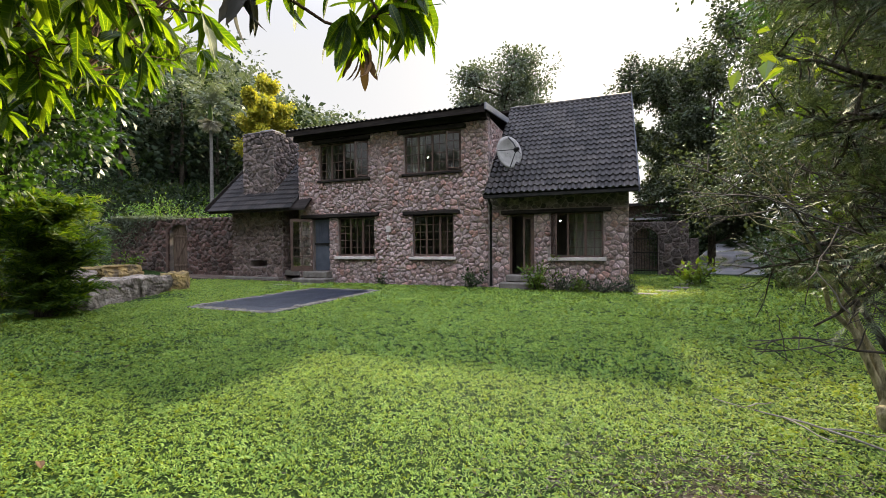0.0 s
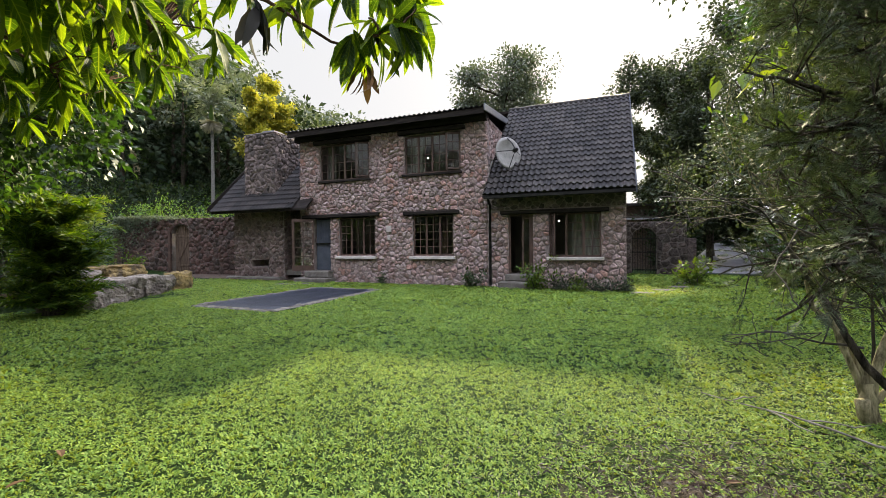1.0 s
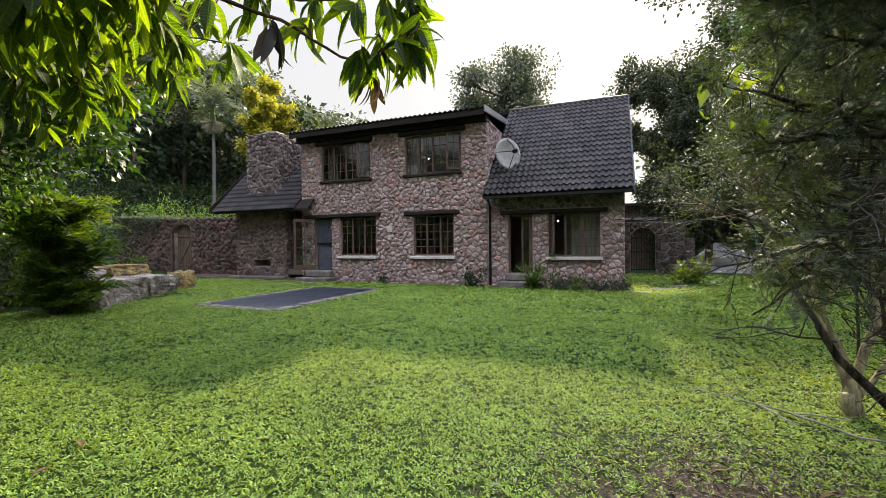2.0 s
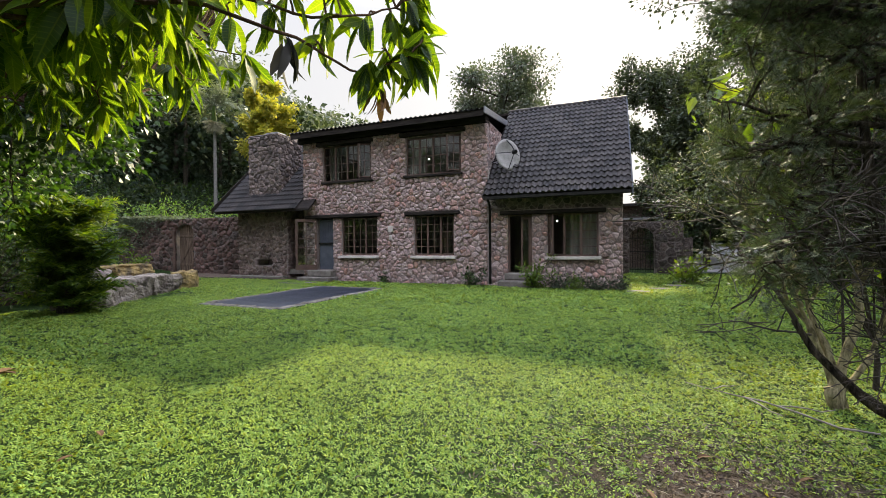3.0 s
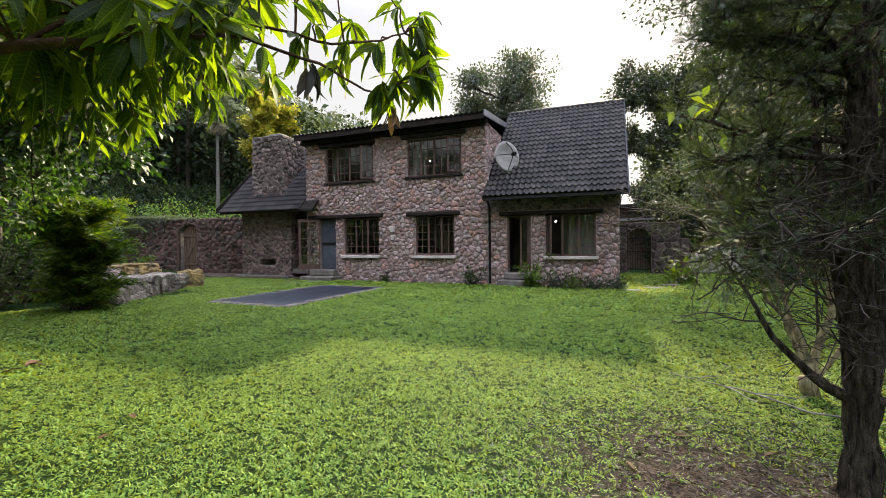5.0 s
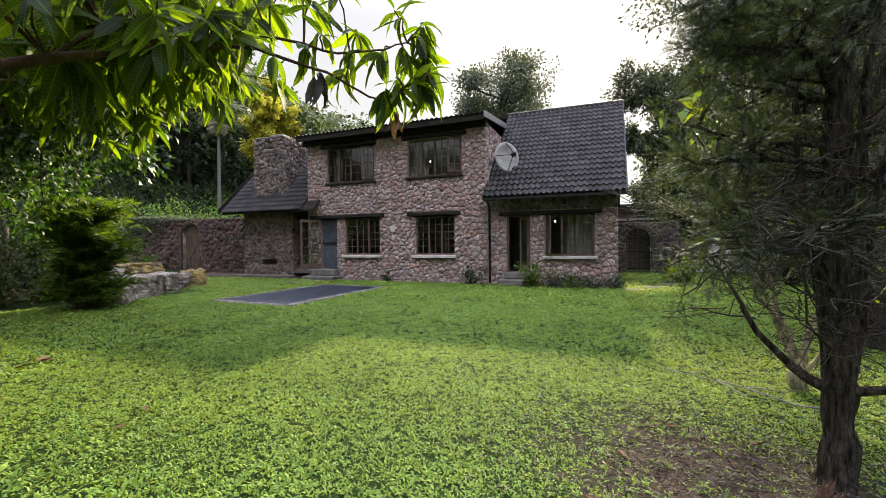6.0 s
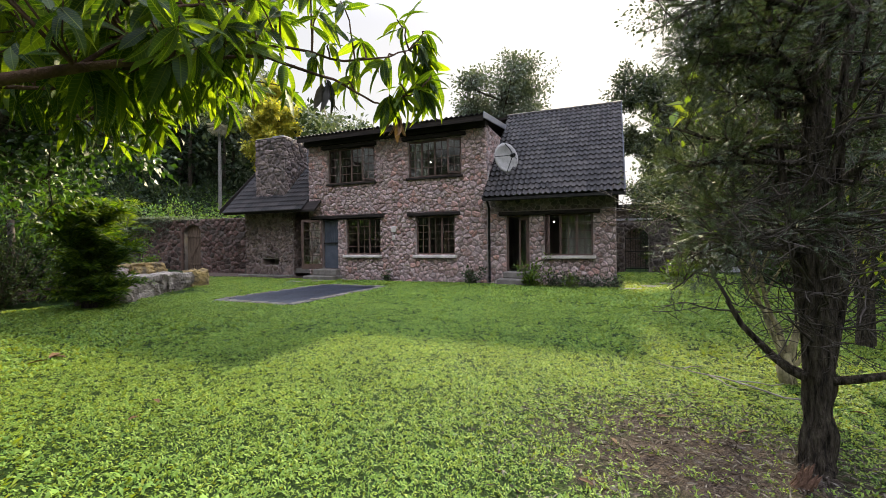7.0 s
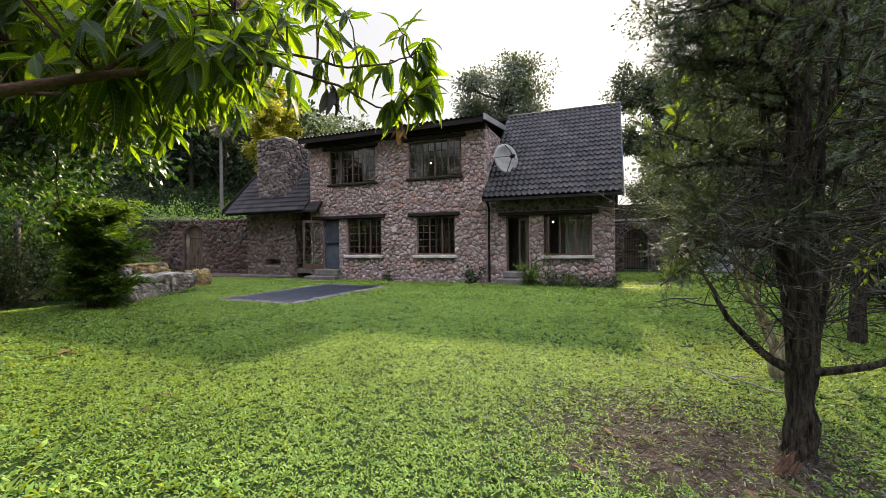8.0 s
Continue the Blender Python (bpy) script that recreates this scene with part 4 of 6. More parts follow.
def rim_blocks():
    for (ax, ay), (bx, by), n in (((-1.2, -2.1), (-1.2, 2.1), 26), ((1.14, -2.1), (1.14, 2.1), 26), ((-1.1, 2.12), (1.1, 2.12), 13), ((-1.1, -2.08), (1.1, -2.08), 13)):
        along_y = ax == bx
        for i in range(n):
            t = (i + 0.5) / n
            x, y = ax + (bx - ax) * t, ay + (by - ay) * t
            l_half = (by - ay if along_y else bx - ax) / n / 2 - 0.014
            w_half = 0.12
            hx, hy = (w_half, l_half) if along_y else (l_half, w_half)
            part("rim_stone", boxes((x - hx + y * 0.03, y - hy, -0.06, x + hx + y * 0.03, y + hy, 0.03 + random.uniform(-0.012, 0.014)), bevel=0.02), M_RIM, pool)


rim_blocks()


# ---- boulders ----
def boulder(x, y, z, sx, sy, sz, rot, mat, seed, label):
    bm = bmesh.new()
    bmesh.ops.create_cube(bm, size=2)
    bmesh.ops.subdivide_edges(bm, edges=bm.edges[:], cuts=11, use_grid_fill=True)
    for v in bm.verts:
        c = v.co.copy()
        r = c.normalized() * 1.25
        v.co = c.lerp(r, 0.28)
        p = v.co * 1.1 + Vector((seed * 5.1, seed * 2.7, seed))
        v.co += noise.noise_vector(p) * 0.2 + noise.noise_vector(p * 2.7) * 0.12 + noise.noise_vector(p * 7) * 0.05
        v.co.x *= sx
        v.co.y *= sy
        v.co.z *= sz
    ob = part("boulder", bm, mat, None, "", pose(x, y, z, 0, 0, rot), False)
    tagged(ob, label, "boulder", "boulders of the rock ledge")


L1 = "large grey sandstone boulder at the lawn's edge"
boulder(-11.1, 5.55, 0.17, 0.5, 0.42, 0.42, 40, M_ROCK, 1, L1)
boulder(-11.85, 6.6, 0.17, 0.5, 0.78, 0.4, 27, M_ROCK, 2, L1)
boulder(-12.6, 8.0, 0.17, 0.45, 0.72, 0.36, 29, M_ROCK, 3, L1)
boulder(-13.0, 9.3, 0.17, 0.36, 0.36, 0.38, 50, M_LICHEN, 4, "rounded yellow lichen-stained boulder at the lawn's edge")
boulder(-13.6, 7.7, 0.6, 0.5, 0.95, 0.24, 30, M_LICHEN, 5, "flat yellowish boulder on the upper ledge")
boulder(-12.7, 6.0, 0.58, 0.5, 0.75, 0.2, 24, M_ROCK, 6, "flat grey boulder on the upper ledge")
bank = rough(boxes((-19, 1.0, -0.3, -13.3, 9.0, 0.3), bevel=0.2), 0.1, 0.8)
tagged(part("soil_bank", bank, M_SOIL), "dark soil bank behind the boulders", "soil", kind="structure")

# brown paved strip along the garden wall and the chimney
tagged(part("path", rough(boxes((-24.0, 12.75, -0.1, -11.0, 14.9, 0.035), bevel=0.02), 0.02, 1.0), M_PATH), "worn brown paved strip along the garden wall", "path", kind="structure")

# ---- satellite dish on the wing roof ----
dish = thing("satellite_dish", (-2.98, 13.3, 4.32), "weathered cream satellite dish on a bracket", "satellite dish")
v, f = [], []
NR, NS = 5, 24
for i in range(NR + 1):
    r = 0.52 * i / NR
    for s in range(NS):
        w = 2 * math.pi * s / NS
        v.append((r * math.cos(w), r * math.sin(w), 0.35 * r * r))
for i in range(NR + 1):
    r = 0.52 * i / NR
    for s in range(NS):
        w = 2 * math.pi * s / NS
        v.append((r * math.cos(w), r * math.sin(w), 0.35 * r * r - 0.015))
o = (NR + 1) * NS
for i in range(NR):
    for s in range(NS):
        q = (s + 1) % NS
        f += [(i * NS + s, i * NS + q, (i + 1) * NS + q, (i + 1) * NS + s), (o + i * NS + s, o + (i + 1) * NS + s, o + (i + 1) * NS + q, o + i * NS + q)]
f += [(NR * NS + s, NR * NS + (s + 1) % NS, o + NR * NS + (s + 1) % NS, o + NR * NS + s) for s in range(NS)]
face = Vector((0.78, -0.6, 0.08)).to_track_quat("Z", "Y").to_matrix().to_4x4()
put("reflector", np_mesh("reflector", v, f, True), M_DISH, dish, "", face)
put("feed_arm", Soup().tube([(0, 0.48, 0.08), (0, 0.25, 0.3), (0, 0, 0.45)], [0.02] * 3, 6).tube([(0, -0.48, 0.08), (0, 0, 0.42)], [0.013] * 2, 5).tube([(0.48, 0, 0.08), (0, 0, 0.42)], [0.013] * 2, 5).tube([(-0.48, 0, 0.08), (0, 0, 0.42)], [0.013] * 2, 5).mesh("feed_arm"), M_IRON, dish, "", face)
put("receiver", Soup().tube([(0, 0, 0.36), (0, 0, 0.42), (0, 0, 0.5)], [0.07, 0.085, 0.06], 10).mesh("receiver"), M_IRON, dish, "", face)
put("bracket", Soup().tube([face @ Vector((0, 0, 0)), (-0.3, 0.15, -0.1), (-0.56, 0.2, -0.15)], [0.025] * 3, 7).mesh("bracket"), M_IRON, dish)
put("cable", Soup().tube([(-0.25, -0.2, 0.1), (-0.42, -0.28, -0.25), (-0.5, -0.36, -0.6), (-0.52, -0.38, -1.2)], [0.012] * 4, 5).mesh("cable"), M_DISH, dish)


# ---- trees ----
def tree(name, label, category, base, soup, crown, leaf_mat, bark=None, group=""):
    t = thing(name, base, label, category, group)
    back = Matrix.Translation(base).inverted()
    put("trunk", soup.mesh("trunk"), bark or M_BARK, t, "", back)
    for me in crown:
        put("crown", me, leaf_mat, t, "", back)
    return t


# near conifer with a rugged trunk
random.seed(11)
CB = Vector((1.53, 2.2, -0.08))
s = Soup()
prof = [(0.0, 0.105), (0.12, 0.076), (0.45, 0.068), (0.9, 0.07), (1.6, 0.062), (2.4, 0.058), (3.6, 0.05), (5.2, 0.04), (7.0, 0.01)]
pts, rad = [], []
for (za, ra), (zb, rb) in zip(prof, prof[1:]):
    for i in range(6):
        t = i / 6
        z = za + (zb - za) * t
        pts.append(CB + Vector((0.03 * noise.noise(Vector((z * 0.9, 1, 0))), 0.03 * noise.noise(Vector((z * 0.9, 5, 0))), z)))
        rad.append((ra + (rb - ra) * t) * (1 + 0.1 * noise.noise(Vector((z * 5, 9, 0)))))
tv, tf = tube(pts, rad, 30)
tv = [v + (v - Vector((CB.x, CB.y, v.z))) * 0.55 * noise.noise(Vector((v.x * 34, v.y * 34, v.z * 5))) for v in tv]
s.add(tv, tf)
tips, bare, dead = [], [], Soup()
s.tube(bend(CB + Vector((-0.05, 0, 0.62)), CB + Vector((-0.42, 0.12, 1.05)), 5, 0.06, 0.08), [0.036, 0.03, 0.025, 0.021, 0.018, 0.015], 8)
branch_tree(dead, CB + Vector((-0.42, 0.12, 1.05)), (-0.4, 0.1, 0.85), 0.5, 0.013, 2, bare, 0.75, 0.3)
branch_tree(dead, CB + Vector((-0.36, 0.1, 0.98)), (-0.9, 0.2, 0.1), 0.36, 0.007, 2, bare, 0.75, 0.1)
s.tube(bend(CB + Vector((0.05, 0, 0.6)), CB + Vector((0.75, -0.1, 0.95)), 5, 0.06, 0.05), [0.028, 0.024, 0.021, 0.018, 0.016, 0.014], 8)
branch_tree(dead, CB + Vector((0.75, -0.1, 0.95)), (0.6, 0.1, 0.5), 0.6, 0.014, 2, bare, 0.75, 0.3)
for e, r_ in (((-0.2, 0.1, 3.2), 0.03), ((0.24, 0.05, 3.4), 0.034), ((0.1, -0.14, 2.9), 0.024), ((0.4, 0.16, 2.8), 0.022)):   # upright stems beside the trunk
    st = bend(CB + Vector((e[0] * 0.15, e[1] * 0.15, 0.55)), CB + Vector(e), 9, 0.14)
    s.tube(st, [r_ * (1 - 0.06 * i) for i in range(10)], 9)
    for i in (3, 4, 5, 6, 7, 8):
        a = random.uniform(0, 2 * math.pi)
        branch_tree(dead, st[i], (math.cos(a), math.sin(a), random.uniform(0, 0.6)), random.uniform(0.3, 0.6), 0.009, 2, bare, 0.65, 0.1, (2, 4))
for k in range(24):
    z = 0.8 + 1.3 * random.random()
    a = random.uniform(0, 2 * math.pi)
    branch_tree(dead, CB + Vector((0, 0, z)), (math.cos(a), math.sin(a), random.uniform(-0.1, 0.7)), random.uniform(0.4, 0.75), 0.008, 3, bare, 0.6, 0.1, (3, 4))
for k in range(3):
    a = math.pi * random.uniform(0.35, 1.35)
    branch_tree(s, CB + Vector((0, 0, random.uniform(1.4, 1.9))), (math.cos(a), math.sin(a), random.uniform(-0.1, 0.35)), random.uniform(0.6, 0.85), 0.018, 2, tips, 0.6, 0.05, (4, 6), 0.6)
for k in range(7):
    a = math.pi * random.uniform(0.7, 1.2)
    branch_tree(s, CB + Vector((-0.03, 0, 2.0 + 0.26 * k)), (math.cos(a), math.sin(a), random.uniform(-0.05, 0.4)), random.uniform(0.42, 0.62), 0.018, 2, tips, 0.55, 0.05, (4, 6), 0.6)
for k in range(44):
    z = 1.55 + 5.2 * (k / 44) ** 1.1
    a = k * 2.4 + random.uniform(-0.4, 0.4)
    length = 0.88 - 0.45 * (k / 44)
    if math.cos(a) < -0.1 and z < 2.5:
        length *= 0.7
    branch_tree(s, CB + Vector((0.02, 0.02, z)), (math.cos(a), math.sin(a), random.uniform(-0.05, 0.55)), length * random.uniform(0.75, 1.1), 0.024, 2, tips, 0.6, 0.1, (4, 6), 0.6)
crown = [leaves_at("crown", tips, 3, 0.05, SPRAY, 0.08, 0.0, 0.55)]
near = tree("cypress_tree", "dark rugged conifer with dead lower twigs on the lawn", "tree", CB, s, crown, M_CYPRESS)

put("deadwood", dead.mesh("deadwood"), M_TWIG, near, "tangled grey dead twigs", Matrix.Translation(CB).inverted())

# pale forked tree behind it
random.seed(5)
PB = Vector((2.04, 4.2, -0.12))
s, tips = Soup(), []
s.tube(bend(PB - Vector((0, 0, 0.2)), PB + Vector((-0.02, 0, 0.36)), 8, 0.02), [0.13, 0.105, 0.088, 0.078, 0.07, 0.064, 0.056, 0.048, 0.04], 16)
s.tube([PB + Vector((-0.02, -0.03, 0.02)), PB + Vector((-0.07, -0.07, 0.16)), PB + Vector((-0.09, -0.09, 0.25)), PB + Vector((-0.09, -0.09, 0.255))], [0.06, 0.052, 0.042, 0.001], 14)
for way, l, r in (((-0.3, 0.1, 1.0), 1.0, 0.034), ((0.2, 0.15, 1.0), 1.3, 0.036), ((-0.2, 0.2, 1.0), 1.1, 0.028), ((0.55, 0.1, 1.0), 1.0, 0.026)):
    w = Vector(way).normalized()
    p1 = PB + Vector((w.x * 0.06, w.y * 0.06, 0.2))
    p2 = p1 + w * l
    s.tube(bend(p1, p2, 6, 0.26), [r * (1 - 0.07 * i) for i in range(7)], 12)
    for k in range(4):
        side = Vector((random.gauss(0, 0.5), random.gauss(0, 0.5), 1)).normalized()
        branch_tree(s, p2 - w * 0.12 * k, w * 0.4 + side * 0.6, random.uniform(1.0, 1.7), r * 0.5, 3, tips, 0.55, 0.15, (2, 4), 0.66)
s.v = [tuple(Vector(v) + (noise.noise_vector(Vector(v) * 11) * 0.018 + noise.noise_vector(Vector(v) * 27) * 0.009) * (1 if v[2] < 1.3 else 0)) for v in s.v]   # knobbly stems
crown = [leaves_at("crown", tips, 20, 0.13, CARD_LEAF, 0.035, 0.2, 0.3)]
tree("forked_tree", "pale-barked forked tree with sparse small leaves", "tree", PB, s, crown, M_CYPRESS, M_PALEBARK)


def leafy_tree(name, label, base, height, trunk_r, crown_r, levels, per, leaf, size, mat, seed, bark=None, lean=(0, 0), first=0.35, group="", lift=0.25, reach=0.35, limbs=7, category="tree"):
    """A tapered trunk, limbs and a crown of separate leaves."""
    random.seed(seed)
    base = Vector(base)
    top = base + Vector((lean[0], lean[1], height * 0.85))
    s, tips = Soup(), []
    pts = bend(base - Vector((0, 0, 0.3)), top, 7, height * 0.04)
    s.tube(pts, [trunk_r * (1.25 if i == 0 else 1 - 0.12 * i) for i in range(8)], 9)
    for k in range(limbs):
        t = first + (0.97 - first) * (k + random.random() * 0.6) / limbs
        p = pts[min(int(t * 7), 6)].lerp(pts[min(int(t * 7) + 1, 7)], t * 7 % 1)
        a = k * 2.4 + random.uniform(-0.5, 0.5)
        reach_ = crown_r * (1.0 - 0.35 * abs(t - 0.6)) * random.uniform(0.45, 0.7)
        branch_tree(s, p, (math.cos(a), math.sin(a), random.uniform(0.1, 0.9)), reach_, trunk_r * 0.42, levels, tips, 0.6, lift, (3, 5), 0.66, 6)
    return tree(name, label, category, base, s, [leaves_at("crown", tips, per, reach, leaf, size, 0.2, 0.25)], mat, bark, group)


# trees at the right behind the lawn
leafy_tree("small_tree", "dark small-leaved tree at the lawn's far side", (3.6, 6.4, -0.1), 6.8, 0.1, 2.6, 3, 10, CARD_LEAF, 0.06, M_CYPRESS, 21, first=0.3, limbs=10, reach=0.22)
leafy_tree("shade_tree", "tall dark-leaved tree beside the drive", (5.9, 11.6, -0.1), 8.5, 0.2, 4.4, 3, 9, CARD_LEAF, 0.13, M_DARKLEAF, 22, first=0.25)
leafy_tree("shade_tree", "tall sparse tree with bare twigs beside the drive", (7.4, 20.5, 0), 12.5, 0.22, 5.2, 3, 9, CARD_LEAF, 0.17, M_CYPRESS, 23, first=0.3)
leafy_tree("shade_tree", "tall dark tree beyond the drive", (13, 21, 0), 12.0, 0.24, 6.0, 3, 5, CARD_LEAF, 0.26, M_FOREST, 24, first=0.15)
leafy_tree("shade_tree", "leafy tree with yellowing leaves past the drive", (6.0, 34, 1.0), 7.0, 0.2, 5.0, 2, 12, CARD_LEAF, 0.4, M_GREYGREEN, 25, first=0.15)
leafy_tree("shade_tree", "dark tree closing the garden's side", (9, 7, 0), 8.0, 0.22, 4.6, 3, 5, CARD_LEAF, 0.22, M_FOREST, 26, first=0.12)
leafy_tree("shade_tree", "tall sparse dark tree behind the courtyard", (5.2, 26.0, 0), 13.5, 0.2, 4.4, 3, 9, CARD_LEAF, 0.2, M_CYPRESS, 27, first=0.3)
leafy_tree("shade_tree", "dense dark tree behind the courtyard wall", (4.6, 23.2, 0), 7.6, 0.16, 3.0, 3, 10, CARD_LEAF, 0.17, M_CYPRESS, 29, first=0.22, limbs=11)
leafy_tree("bare_tree", "thin sparse tree behind the outbuilding", (3.6, 29.5, 0), 13.5, 0.13, 3.8, 3, 9, CARD_LEAF, 0.19, M_CYPRESS, 28, first=0.3, limbs=9)
# tall tree behind the house, and the yellow one on the slope
leafy_tree("gum_tree", "tall grey-green gum tree behind the roof", (-7.9, 32, 0), 17.0, 0.26, 4.3, 3, 6, CARD_LEAF, 0.24, M_GREYGREEN, 36, first=0.52, reach=0.75, limbs=14)
leafy_tree("yellow_tree", "bright yellow-leaved tree on the slope", (-29.6, 30, ground_z(-29.6, 30) + 0.4), 11.7, 0.2, 2.8, 2, 20, CARD_LEAF, 0.32, M_YELLOW, 35, first=0.25, reach=0.42, limbs=14, lift=1.1)
leafy_tree("bare_tree", "pale-trunked leaning tree on the slope", (-39.5, 25, ground_z(-39.5, 25)), 13.0, 0.28, 4.5, 3, 2, CARD_LEAF, 0.35, M_GREYGREEN, 33, M_PALEBARK, (-2.5, 0), 0.4)
# broad tree at the left, leaves hanging over the lawn's edge
leafy_tree("broadleaf_tree", "glossy dark broadleaf tree overhanging the lawn's edge", (-9.25, 2.4, 0.1), 6.2, 0.17, 4.2, 3, 11, CARD_LEAF, 0.14, M_DARKLEAF, 41, first=0.48, lift=0.1, limbs=10, reach=0.3)
leafy_tree("broadleaf_tree", "dark broadleaf tree behind the soil bank", (-15.6, 5.6, 0.3), 8.0, 0.2, 4.0, 3, 6, CARD_LEAF, 0.2, M_DARKLEAF, 42, first=0.35, limbs=9, reach=0.3)


# mango tree: trunk outside the view, one limb over the lawn
def mango():
    random.seed(3)
    base = Vector((-4.6, -1.0, 0))
    s, wh = Soup(), []
    s.tube(bend(base - Vector((0, 0, 0.3)), base + Vector((0.1, 0.1, 3.6)), 6, 0.15), [0.26, 0.22, 0.2, 0.19, 0.18, 0.16, 0.1], 12)
    limb = [base + Vector((0.1, 0.05, 1.75)), Vector((-3.4, -0.25, 2.05)), Vector((-2.6, 0.05, 2.16)), Vector((-2.05, 0.27, 2.245)), Vector((-1.75, 0.55, 2.36))]
    s.tube(limb, [0.075, 0.048, 0.034, 0.024, 0.014], 10)
    nodes = list(limb[1:])

    def bough(points, r0):
        """A thin branch through the given places."""
        out = []
        for a, b in zip(points, points[1:]):
            out += bend(a, b, 4, 0.03)[:-1]
        out.append(Vector(points[-1]))
        s.tube(out, [r0 * (1 - 0.6 * i / len(out)) for i in range(len(out))], 8)
        nodes.extend(out[2:])

    bough([limb[4], (-1.4, 0.85, 2.42), (-1.16, 1.12, 2.36), (-1.03, 1.36, 2.28), (-0.98, 1.46, 2.28)], 0.011)
    bough([limb[4], (-1.45, 1.0, 2.56), (-1.2, 1.28, 2.54), (-1.0, 1.5, 2.62), (-0.9, 1.62, 2.7)], 0.01)
    bough([(-0.98, 1.46, 2.28), (-0.9, 1.5, 2.34), (-0.81, 1.57, 2.38)], 0.006)
    bough([limb[3], (-2.1, 0.9, 2.5), (-2.3, 1.45, 2.64), (-2.7, 1.65, 2.7)], 0.012)
    bough([limb[2], (-2.9, 0.8, 2.45), (-3.2, 1.3, 2.55), (-3.4, 1.75, 2.6)], 0.013)
    bough([limb[1], (-3.6, 0.6, 2.45), (-3.9, 1.1, 2.6), (-4.3, 1.5, 2.6)], 0.014)
    bough([limb[3], (-2.0, 0.7, 2.75), (-2.0, 1.1, 3.0)], 0.012)
    bough([limb[1], (-3.2, 0.4, 2.7), (-2.9, 1.0, 3.0)], 0.012)
    # whorls that hang in view: place, leaves
    for e, n in (((-0.97, 1.46, 2.29), 11), ((-0.76, 1.58, 2.39), 13), ((-0.82, 1.55, 2.45), 10), ((-0.89, 1.6, 2.6), 11), ((-0.8, 1.62, 2.72), 10), ((-0.74, 1.64, 2.5), 11),
                 ((-0.79, 1.7, 2.6), 11), ((-0.93, 1.5, 2.46), 8), ((-1.05, 1.5, 2.6), 8), ((-1.17, 1.45, 2.75), 8), ((-0.96, 1.6, 2.9), 10), ((-0.8, 1.72, 2.85), 10), ((-0.86, 1.52, 2.36), 8),
                 ((-1.45, 1.0, 2.78), 9), ((-1.3, 1.15, 2.84), 9), ((-1.22, 1.3, 2.95), 9), ((-1.6, 0.9, 2.88), 9), ((-1.4, 1.2, 3.05), 9), ((-1.75, 1.05, 2.85), 8),
                 ((-1.13, 1.2, 2.36), 6), ((-1.29, 1.1, 2.5), 6), ((-1.46, 1.02, 2.45), 4), ((-1.27, 1.2, 2.65), 6), ((-1.16, 1.3, 2.53), 6),
                 ((-2.7, 1.6, 2.66), 11), ((-1.9, 1.1, 2.56), 7), ((-3.36, 1.7, 2.66), 11), ((-3.38, 1.5, 2.5), 11), ((-3.77, 1.4, 2.52), 10), ((-4.25, 1.4, 2.49), 10),
                 ((-3.36, 1.3, 2.69), 10), ((-2.59, 1.4, 2.84), 10), ((-3.79, 1.2, 2.8), 10), ((-2.85, 1.3, 2.84), 10), ((-2.06, 1.2, 2.82), 8), ((-3.86, 1.1, 2.56), 9),
                 ((-3.29, 1.2, 3.0), 10), ((-2.29, 1.5, 2.66), 10), ((-3.37, 1.9, 2.9), 9), ((-4.14, 1.8, 2.75), 9), ((-4.34, 1.6, 2.8), 9), ((-3.68, 1.0, 2.86), 9),
                 ((-2.45, 1.2, 2.6), 8), ((-3.0, 1.5, 2.6), 9), ((-2.9, 1.1, 2.55), 7), ((-3.3, 0.9, 2.5), 7), ((-2.55, 0.8, 2.45), 6), ((-2.15, 0.75, 2.42), 5),
                 ((-3.55, 1.6, 2.36), 8), ((-3.2, 1.45, 2.42), 7), ((-2.8, 0.5, 2.4), 6), ((-2.35, 0.55, 2.4), 6), ((-1.75, 0.85, 2.42), 4), ((-1.6, 0.95, 2.72), 6)):
        e = Vector(e)
        p = bend(min(nodes, key=lambda q: (q - e).length + (0.4 if (q - e).length < 0.06 else 0)), e, 5, 0.05, -0.02)
        s.tube(p, [0.0065, 0.006, 0.0055, 0.005, 0.0045, 0.004], 6)
        wh.append((p[-1], (p[-1] - p[-3]).normalized(), n))
        if e.x < -1.8:
            q = p[3] + Vector((random.gauss(0, 0.15), random.gauss(0, 0.15), random.gauss(0.02, 0.1)))
            s.tube(bend(p[3], q, 3, 0.04), [0.006, 0.005, 0.0045, 0.004], 5)
            wh.append((q, (q - p[3]).normalized(), random.randint(5, 8)))
    for k in range(70):   # dense shaded foliage along the limb
        q = Vector((random.uniform(-3.6, -1.55), random.uniform(0.15, 0.9), random.uniform(2.4, 2.95)))
        if k % 3 == 0:
            q = Vector((random.uniform(-4.0, -2.0), random.uniform(0.9, 1.5), random.uniform(2.8, 3.2)))
        n0 = min(nodes, key=lambda r_: (r_ - q).length)
        s.tube(bend(n0, q, 4, 0.12), [0.006, 0.0055, 0.005, 0.004, 0.003], 5)
        wh.append((q, (q - n0).normalized(), 9))
    for k in range(30):   # foliage that hides the limb's end
        q = Vector((random.uniform(-2.25, -1.4), random.uniform(0.3, 0.9), random.uniform(2.28, 2.6)))
        n0 = min(nodes, key=lambda r_: (r_ - q).length)
        s.tube(bend(n0, q, 4, 0.08), [0.005, 0.005, 0.0045, 0.004, 0.003], 5)
        wh.append((q, (q - n0).normalized(), 7))
